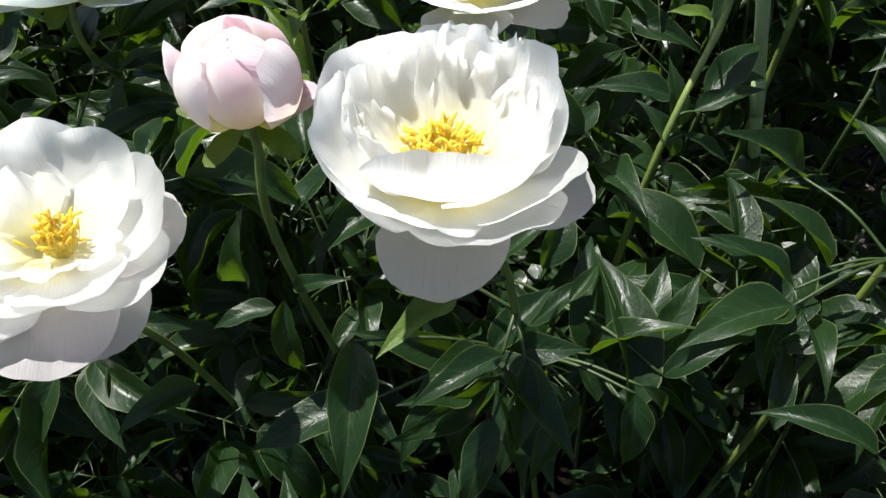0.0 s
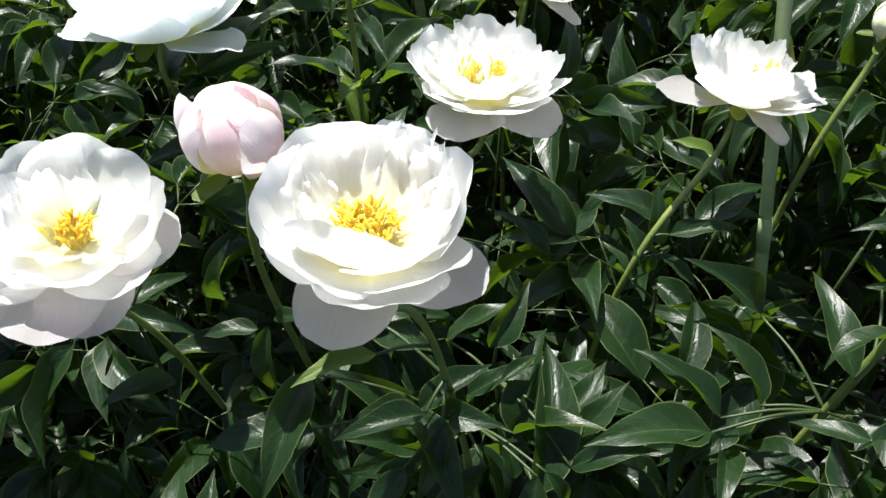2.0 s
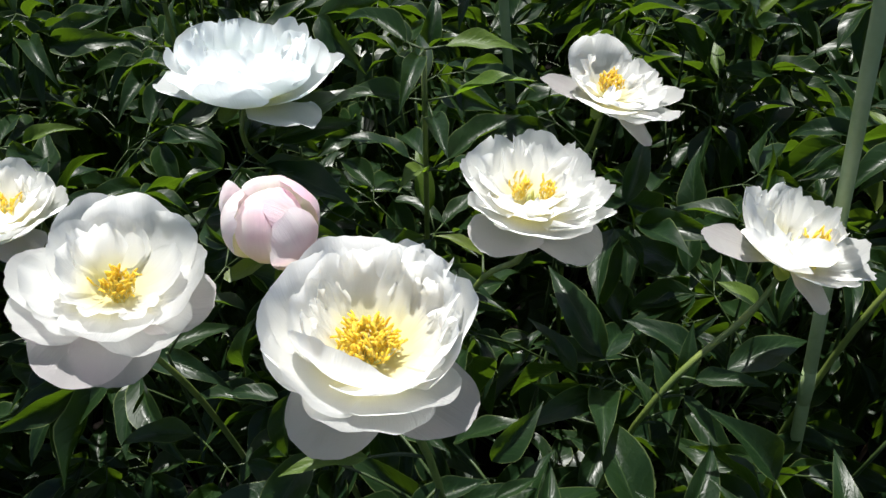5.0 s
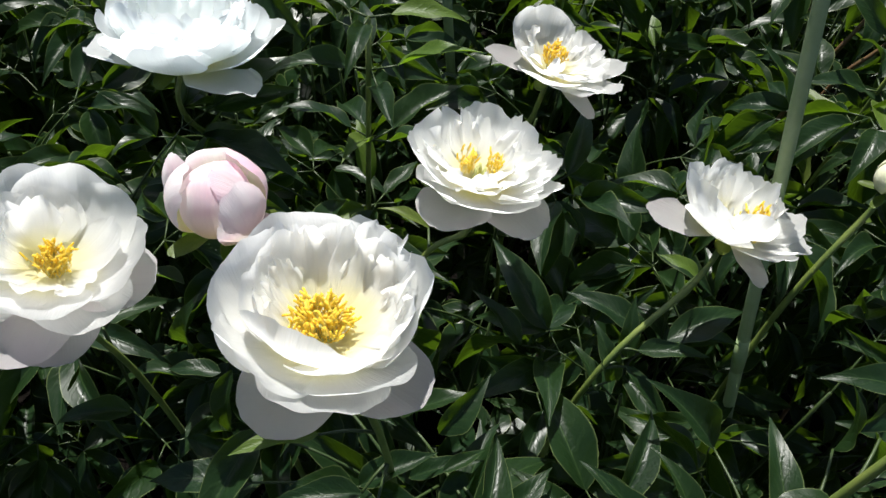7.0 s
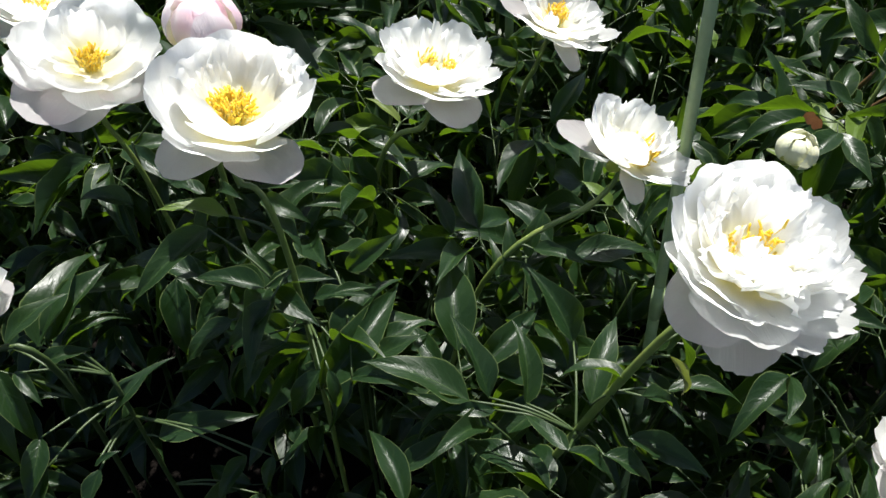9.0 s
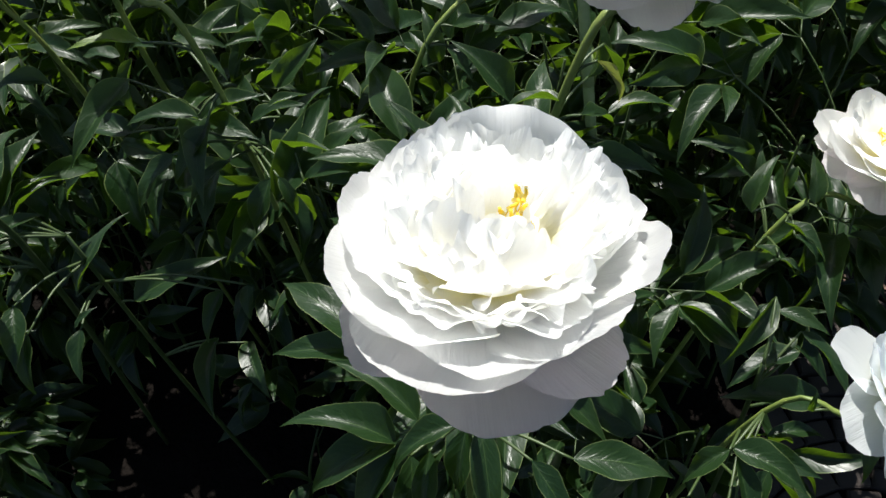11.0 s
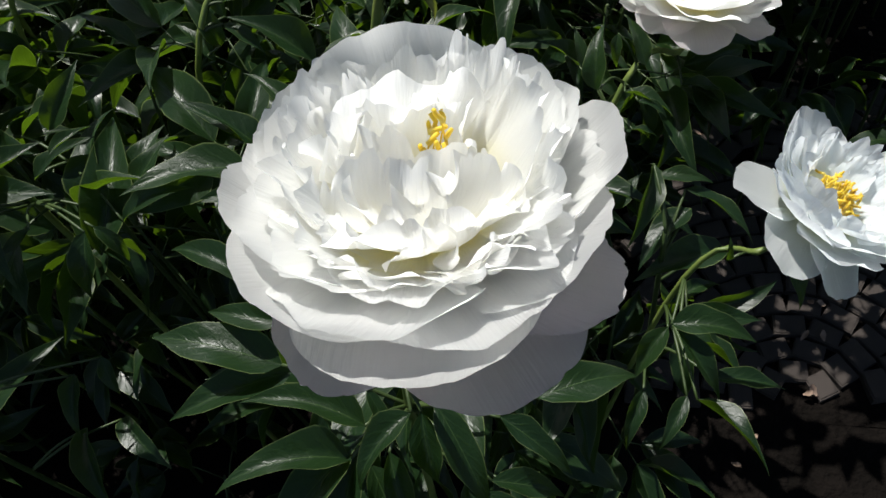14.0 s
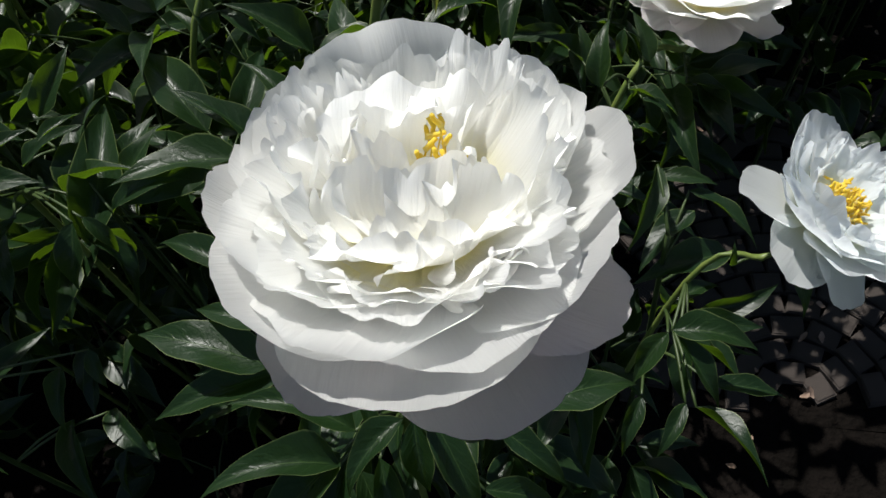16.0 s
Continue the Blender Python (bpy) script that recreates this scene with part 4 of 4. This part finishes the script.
def tall_stalk(points, r):
    foot = Vector(points[0])
    top = thing("tall_stalk", foot, "tall bare pale green flower stalk", "stalk", "tall stalks")
    v, f, u = tube(spline([Vector(p) - foot for p in points], 10), r * 1.1, r * 0.9, 14, ((0.80, r * 0.12, 0.008),))
    body = part("stalk", mesh_of("stalk", v, f, M_STALK, u), top)
    way = spline([Vector(p) - foot for p in points], 10)
    mid = len(way) * 2 // 5
    v, f, u = tube(way[mid:mid + 3], r * 1.03, r * 1.03, 14, ((0.5, r * 0.16, 0.2),))
    part("joint", mesh_of("joint", v, f, M_STALK, u), body, "faint swollen joint")


tall_stalk([(0.443, 0.504, 0.0), (0.361, 0.554, 0.40), (0.310, 0.585, 0.65), (0.263, 0.614, 0.88), (0.187, 0.660, 1.25), (0.136, 0.691, 1.5)], 0.0063)
tall_stalk([(-0.084, 0.926, 0.0), (-0.128, 0.913, 0.4), (-0.155, 0.905, 0.65), (-0.181, 0.898, 0.88), (-0.221, 0.886, 1.25)], 0.0066)


def shoot(foot, top, seed, young=0.25):
    """A leafy shoot that stands above the bush: whorls of leaflets on a green stem."""
    rng = np.random.default_rng(seed)
    foot, top = Vector(foot), Vector(top)
    ob = thing("peony_shoot", foot, "upright leafy peony shoot with glossy leaflets", "plant shoot", "leafy shoots")
    rise = top - foot
    v, f, u = tube(spline([(0, 0, 0), rise * 0.5 + Vector((*rng.normal(0, 0.012, 2), 0)), rise], 6), 0.0042, 0.0026, 8, ((0.72, 0.001, 0.015), (0.9, 0.001, 0.015)))
    part("stem", mesh_of("stem", v, f, M_STEM, u), ob)
    for s, many in ((0.70, 5), (0.82, 5), (0.93, 4), (1.0, 3)):
        for i in range(many):
            a = 6.283 * (i + rng.uniform(-0.2, 0.2)) / many + 9 * s
            lift = rng.uniform(-0.2, 0.9) * s
            d = Vector((math.cos(a), math.sin(a), lift)).normalized()
            base = rise * s + d * rng.uniform(0.012, 0.03)
            tip = base + (d + Vector((0, 0, rng.uniform(-0.5, 0.1)))).normalized() * rng.uniform(0.06, 0.095)
            v, f, u = tube(np.array([rise * s, (rise * s + base) / 2, base]), 0.0013, 0.001, 5)
            part("leaf_stalk", mesh_of("leaf_stalk", v, f, M_PETIOLE, u), ob)
            meshes = YOUNG_MESH if rng.uniform() < young else LEAF_MESH
            part("leaflet", meshes[int(rng.integers(len(meshes)))], ob).matrix_basis = leaf_pose(base, tip, tilt=rng.normal(0, 20))


shoot((-0.12, 0.66, 0), (-0.128, 0.612, 0.91), 61)
shoot((-0.50, 0.72, 0), (-0.50, 0.66, 0.88), 62)
shoot((0.10, 1.14, 0), (0.10, 1.08, 0.86), 63)
shoot((-0.25, 1.05, 0), (-0.25, 1.00, 0.88), 64)
shoot((0.34, 0.98, 0), (0.36, 0.92, 0.84), 65)
shoot((-0.62, 0.50, 0), (-0.64, 0.46, 0.84), 66)


def red_bud(foot, knee, heart, r, label):
    """A hard round bud on a reddish stem; r: its radius, 0 for a bare shoot."""
    foot = Vector(foot)
    ob = thing("red_stem", foot, label, "stem", "reddish stems")
    path = spline([(0, 0, 0), Vector(knee) - foot, Vector(heart) - foot], 8)
    v, f, u = tube(path, 0.0040, 0.0028, 8, ((0.7, 0.001, 0.02),))
    part("stem", mesh_of("stem", v, f, M_RED, u), ob)
    if r:
        prof = spline([(0, 0, -0.9), (0, 0, -0.6), (0, 0, 0), (0, 0, 0.6), (0, 0, 1.05)], 4) * r + path[-1] + np.array([0, 0, 0.8 * r])
        v, f, u = tube(prof, r * 0.25, r * 0.15, 14, ((0.42, r * 0.8, 0.38),))
        part("bud", mesh_of("bud", v, f, M_REDBUD, u), ob, "small round dark red bud")
        rng = np.random.default_rng(4)
        for i in range(3):
            pts, fs, us = petal(rng, 1.6 * r, 0.9 * r, 90, 20, 1.2, 0.03, 0.0, 0.2 * r, 120 * i, nu=6, nv=6)
            part("sepal", mesh_of("sepal", pts + path[-1], fs, M_YOUNG, us), ob, "green sepal")


red_bud((0.27, 1.06, 0), (0.32, 1.09, 0.58), (0.375, 1.112, 0.73), 0.0125, "dark red bud on a reddish stem among leaves")
red_bud((0.22, 1.02, 0), (0.28, 1.06, 0.55), (0.36, 1.12, 0.84), 0, "bare reddish stem among the leaves")
red_bud((0.52, 0.98, 0), (0.50, 1.0, 0.55), (0.44, 1.06, 0.80), 0, "bare reddish stem among the leaves")
scrap = np.random.default_rng(8)
for az, lift in ((75, 0.034), (200, 0.006), (100, 0.036)):
    pts, fs, us = petal(scrap, 0.014, 0.016, 40, -30, 1.4, 0.1, 0.08, 0.013, az, nu=8, nv=6)
    pts[:, 2] += lift
    part("dry_scale", mesh_of("dry_scale", pts + np.array(WAYS[F_CREAM.name][3][-1]), fs, M_RUST, us), F_CREAM, "withered orange-brown scale")


# ---- leaves on the flower stems: base and tip of each leaflet ----
HERO_LEAVES = [
    (0.389, 0.061, 0.790, 0.314, 0.032, 0.795),
    (0.338, 0.115, 0.800, 0.248, 0.128, 0.800),
    (0.338, 0.134, 0.820, 0.285, 0.144, 0.810),
    (0.397, 0.079, 0.800, 0.321, 0.084, 0.810),
    (0.343, 0.116, 0.790, 0.262, 0.084, 0.770),
    (0.440, 0.088, 0.820, 0.473, 0.043, 0.770),
    (0.432, 0.084, 0.815, 0.442, 0.055, 0.775),
    (0.426, 0.083, 0.815, 0.398, 0.043, 0.785),
    (0.412, 0.067, 0.790, 0.425, 0.032, 0.745),
    (0.477, 0.090, 0.800, 0.521, 0.070, 0.765),
    (0.499, 0.108, 0.790, 0.561, 0.138, 0.765),
    (0.388, 0.061, 0.785, 0.347, 0.041, 0.755),
    (0.399, 0.093, 0.820, 0.413, 0.074, 0.800),
    (0.473, 0.061, 0.770, 0.518, 0.064, 0.740),
]
INNER_LEAVES = [
    (0.585, 0.336, 0.720, 0.630, 0.339, 0.710),
    (0.608, 0.332, 0.710, 0.664, 0.301, 0.680),
    (0.579, 0.333, 0.740, 0.560, 0.276, 0.700),
    (0.613, 0.320, 0.700, 0.572, 0.270, 0.680),
    (0.645, 0.309, 0.660, 0.570, 0.272, 0.660),
]
REAR_LEAVES = [
    (0.534, 0.410, 0.740, 0.538, 0.457, 0.770),
    (0.575, 0.454, 0.680, 0.604, 0.447, 0.660),
    (0.622, 0.514, 0.640, 0.672, 0.515, 0.620),
    (0.554, 0.499, 0.720, 0.555, 0.486, 0.690),
    (0.572, 0.437, 0.660, 0.596, 0.436, 0.650),
]
CORNER_LEAVES = [
    (0.071, 0.296, 0.740, 0.123, 0.328, 0.760),
    (0.141, 0.238, 0.720, 0.117, 0.367, 0.740),
    (0.162, 0.258, 0.740, 0.224, 0.279, 0.760),
    (0.161, 0.281, 0.740, 0.192, 0.325, 0.770),
    (0.253, 0.314, 0.740, 0.178, 0.285, 0.750),
    (0.253, 0.343, 0.750, 0.191, 0.361, 0.760),
    (0.041, 0.343, 0.740, 0.099, 0.376, 0.770),
    (0.131, 0.252, 0.720, 0.164, 0.233, 0.700),
    (0.286, 0.196, 0.760, 0.214, 0.226, 0.750),
    (0.059, 0.245, 0.720, 0.086, 0.189, 0.700),
    (0.121, 0.256, 0.700, 0.090, 0.298, 0.730),
]
UNDER_LEAVES = [
    (0.388, 0.068, 0.790, 0.344, 0.013, 0.750),
    (0.392, 0.066, 0.785, 0.391, 0.011, 0.730),
    (0.401, 0.060, 0.785, 0.419, 0.015, 0.730),
    (0.468, 0.063, 0.740, 0.507, 0.038, 0.700),
    (0.456, 0.066, 0.750, 0.472, 0.028, 0.700),
    (0.482, 0.069, 0.740, 0.525, 0.062, 0.710),
]
SIDE_LEAVES = [
    (0.592, 0.206, 0.712, 0.654, 0.201, 0.700),
    (0.597, 0.202, 0.710, 0.631, 0.166, 0.668),
    (0.614, 0.164, 0.675, 0.661, 0.111, 0.672),
    (0.604, 0.221, 0.705, 0.659, 0.220, 0.700),
    (0.591, 0.210, 0.700, 0.569, 0.180, 0.670),
    (0.607, 0.168, 0.672, 0.589, 0.133, 0.650),
    (0.577, 0.176, 0.660, 0.566, 0.138, 0.630),
    (0.631, 0.195, 0.650, 0.691, 0.197, 0.630),
    (0.666, 0.248, 0.755, 0.681, 0.219, 0.720),
    (0.631, 0.249, 0.735, 0.629, 0.257, 0.755),
]
LEAN_LEAVES = [
    (0.364, 0.372, 0.830, 0.320, 0.341, 0.815),
    (0.392, 0.347, 0.800, 0.461, 0.369, 0.790),
    (0.391, 0.415, 0.790, 0.447, 0.455, 0.780),
    (0.382, 0.375, 0.820, 0.405, 0.401, 0.790),
    (0.361, 0.309, 0.790, 0.404, 0.326, 0.760),
    (0.385, 0.326, 0.790, 0.429, 0.342, 0.760),
    (0.364, 0.430, 0.810, 0.353, 0.460, 0.860),
    (0.350, 0.358, 0.790, 0.316, 0.443, 0.800),
    (0.361, 0.310, 0.790, 0.309, 0.321, 0.770),
    (0.378, 0.420, 0.860, 0.392, 0.428, 0.800),
]
MID_LEAVES = [
    (0.290, 0.427, 0.750, 0.217, 0.439, 0.790),
    (0.267, 0.329, 0.740, 0.198, 0.349, 0.782),
    (0.296, 0.348, 0.740, 0.238, 0.393, 0.770),
    (0.259, 0.309, 0.750, 0.167, 0.265, 0.765),
    (0.153, 0.294, 0.740, 0.173, 0.351, 0.750),
    (0.124, 0.279, 0.720, 0.120, 0.371, 0.747),
    (0.097, 0.300, 0.770, 0.120, 0.335, 0.765),
    (0.080, 0.333, 0.760, 0.100, 0.386, 0.790),
    (-0.002, 0.320, 0.780, 0.005, 0.380, 0.800),
    (0.279, 0.323, 0.740, 0.242, 0.282, 0.740),
    (0.260, 0.314, 0.730, 0.241, 0.261, 0.710),
    (0.227, 0.513, 0.750, 0.285, 0.577, 0.750),
    (0.227, 0.515, 0.740, 0.292, 0.553, 0.730),
    (0.200, 0.513, 0.750, 0.126, 0.515, 0.760),
]
BOWL_LEAVES = [
    (0.064, 0.250, 0.775, 0.056, 0.199, 0.740),
    (0.100, 0.234, 0.760, 0.069, 0.191, 0.710),
    (0.043, 0.219, 0.755, 0.024, 0.172, 0.710),
    (0.049, 0.256, 0.775, -0.013, 0.221, 0.765),
    (0.139, 0.240, 0.750, 0.134, 0.208, 0.700),
    (0.145, 0.245, 0.750, 0.162, 0.238, 0.710),
    (-0.020, 0.315, 0.800, 0.030, 0.333, 0.790),
    (-0.011, 0.311, 0.800, 0.041, 0.310, 0.770),
    (-0.052, 0.268, 0.770, -0.057, 0.172, 0.730),
    (-0.046, 0.245, 0.720, -0.130, 0.215, 0.700),
]
YELLOW = [
    (0.019, 0.251, 0.855, -0.025, 0.208, 0.863),
]
LOW_LEAVES = [
    (-0.077, 0.060, 0.760, -0.070, 0.127, 0.780),
    (-0.068, 0.092, 0.740, -0.091, 0.180, 0.760),
    (-0.051, 0.094, 0.740, -0.036, 0.159, 0.740),
    (-0.062, 0.056, 0.730, -0.045, 0.068, 0.690),
    (-0.074, 0.043, 0.740, -0.022, 0.035, 0.680),
    (-0.076, 0.026, 0.720, -0.028, 0.012, 0.660),
]
LOW_SPRAY = [
    (-0.054, 0.075, 0.735, -0.035, 0.116, 0.735),
    (-0.070, 0.083, 0.740, -0.119, 0.181, 0.750),
    (-0.061, 0.102, 0.740, -0.045, 0.154, 0.745),
    (-0.060, 0.053, 0.740, -0.019, 0.052, 0.730),
    (-0.014, 0.037, 0.700, 0.015, -0.005, 0.670),
    (0.003, 0.027, 0.680, 0.026, -0.007, 0.640),
    (0.021, 0.059, 0.660, 0.031, 0.083, 0.670),
    (0.027, 0.060, 0.660, 0.049, 0.024, 0.630),
    (-0.003, 0.086, 0.660, -0.004, 0.176, 0.690),
    (0.005, 0.129, 0.600, 0.070, 0.211, 0.620),
    (0.106, 0.166, 0.640, 0.114, 0.122, 0.610),
    (0.124, 0.184, 0.640, 0.136, 0.163, 0.610),
    (0.051, 0.169, 0.500, 0.102, 0.093, 0.480),
    (0.086, 0.182, 0.500, 0.142, 0.142, 0.480),
]
Q_LEAVES = [
    (0.563, 0.465, 0.680, 0.610, 0.452, 0.660),
    (0.547, 0.441, 0.660, 0.592, 0.440, 0.640),
    (0.581, 0.491, 0.690, 0.561, 0.524, 0.720),
    (0.520, 0.518, 0.660, 0.476, 0.519, 0.690),
    (0.530, 0.510, 0.660, 0.514, 0.542, 0.690),
    (0.511, 0.398, 0.600, 0.527, 0.450, 0.620),
    (0.561, 0.389, 0.600, 0.584, 0.418, 0.620),
]
FRONT_LEAVES = [
    (0.118, 0.288, 0.720, 0.175, 0.386, 0.695),
    (0.114, 0.279, 0.730, 0.189, 0.281, 0.765),
    (0.044, 0.267, 0.760, 0.110, 0.268, 0.760),
    (0.042, 0.261, 0.760, 0.097, 0.191, 0.740),
    (0.039, 0.263, 0.760, -0.012, 0.226, 0.752),
    (0.042, 0.265, 0.760, 0.087, 0.313, 0.770),
    (-0.166, 0.252, 0.730, -0.222, 0.218, 0.717),
    (-0.114, 0.323, 0.730, -0.102, 0.296, 0.660),
    (-0.123, 0.297, 0.800, -0.116, 0.314, 0.860),
    (-0.103, 0.321, 0.750, -0.057, 0.318, 0.770),
    (-0.117, 0.312, 0.740, -0.164, 0.298, 0.730),
    (-0.187, 0.366, 0.760, -0.235, 0.345, 0.760),
    (0.277, 0.319, 0.710, 0.204, 0.292, 0.720),
    (0.277, 0.312, 0.720, 0.270, 0.240, 0.740),
    (0.246, 0.235, 0.700, 0.261, 0.306, 0.712),
]
ASIDE_LEAVES = [
    (0.199, 0.472, 0.760, 0.186, 0.510, 0.800),
    (0.193, 0.456, 0.740, 0.160, 0.482, 0.780),
    (0.204, 0.469, 0.780, 0.261, 0.483, 0.790),
    (0.200, 0.463, 0.760, 0.240, 0.444, 0.740),
    (0.187, 0.446, 0.730, 0.147, 0.473, 0.750),
]
YOUNG_FULL = [
    (-0.010, 0.503, 0.790, -0.059, 0.495, 0.800),
]
YOUNG_ASIDE = [
    (0.231, 0.565, 0.790, 0.191, 0.562, 0.800),
]

def leaves_on(flower, rows, seed, meshes=LEAF_MESH):
    """Leaflets on a flower's stem, each on its own thin stalk from the nearest place of the stem."""
    rng = np.random.default_rng(seed)
    top, stem_ob, foot, path = WAYS[flower.name]
    for row in rows:
        base, tip = Vector(row[:3]) - foot, Vector(row[3:]) - foot
        near = min((Vector(p) for p in path), key=lambda p: (p - base).length + 2.0 * max(0.0, p.z - base.z))
        if 0.004 < (near - base).length < 0.16:
            bow = (near + base) / 2 + Vector((0, 0, 0.1 * (near - base).length))
            v, f, u = tube(spline([near, bow, base], 5), 0.0016, 0.0011, 6)
            part("leaf_stalk", mesh_of("leaf_stalk", v, f, M_PETIOLE, u), stem_ob)
        part("leaflet", meshes[int(rng.integers(len(meshes)))], stem_ob).matrix_basis = leaf_pose(base, tip, tilt=rng.normal(0, 14))


def sprig(foot, top, rows, seed):
    """A low leafy stem that carries leaflets at the given places."""
    foot = Vector(foot)
    ob = thing("peony_sprig", foot, "low peony stem with dark green drooping leaflets", "plant shoot", "low leafy stems")
    rise = Vector(top) - foot
    path = spline([(0, 0, 0), rise * 0.55 + Vector((0.008, -0.006, 0)), rise], 8)
    v, f, u = tube(path, 0.0034, 0.0022, 7)
    stem_ob = part("stem", mesh_of("stem", v, f, M_PETIOLE, u), ob)
    WAYS[ob.name] = (ob, stem_ob, foot, path)
    leaves_on(ob, rows, seed)


leaves_on(F_HERO, HERO_LEAVES, 1)
leaves_on(F_HERO, UNDER_LEAVES, 18)
leaves_on(F_OUT, SIDE_LEAVES, 2)
sprig((0.60, 0.33, 0), (0.590, 0.285, 0.715), INNER_LEAVES, 14)
leaves_on(F_PINKISH, REAR_LEAVES, 15)
sprig((0.10, 0.38, 0), (0.090, 0.320, 0.735), CORNER_LEAVES, 16)
leaves_on(F_LEAN, LEAN_LEAVES, 3)
leaves_on(F_LEAN, MID_LEAVES, 4)
leaves_on(F_BOWL, BOWL_LEAVES, 5)
leaves_on(F_BOWL, YELLOW, 6, YOUNG_MESH)
leaves_on(F_LOW, LOW_LEAVES, 7)
sprig((0.00, 0.17, 0), (-0.015, 0.115, 0.715), LOW_SPRAY, 17)
leaves_on(F_PINKISH, Q_LEAVES, 8)
leaves_on(F_BOWL, FRONT_LEAVES, 9)
leaves_on(F_ASIDE, ASIDE_LEAVES, 10)
leaves_on(F_FULL, YOUNG_FULL, 11, YOUNG_MESH)
leaves_on(F_ASIDE, YOUNG_ASIDE, 12, YOUNG_MESH)
leaves_on(F_LEAN, [(0.386, 0.386, 0.872, 0.406, 0.392, 0.828)], 13, DRY_MESH)
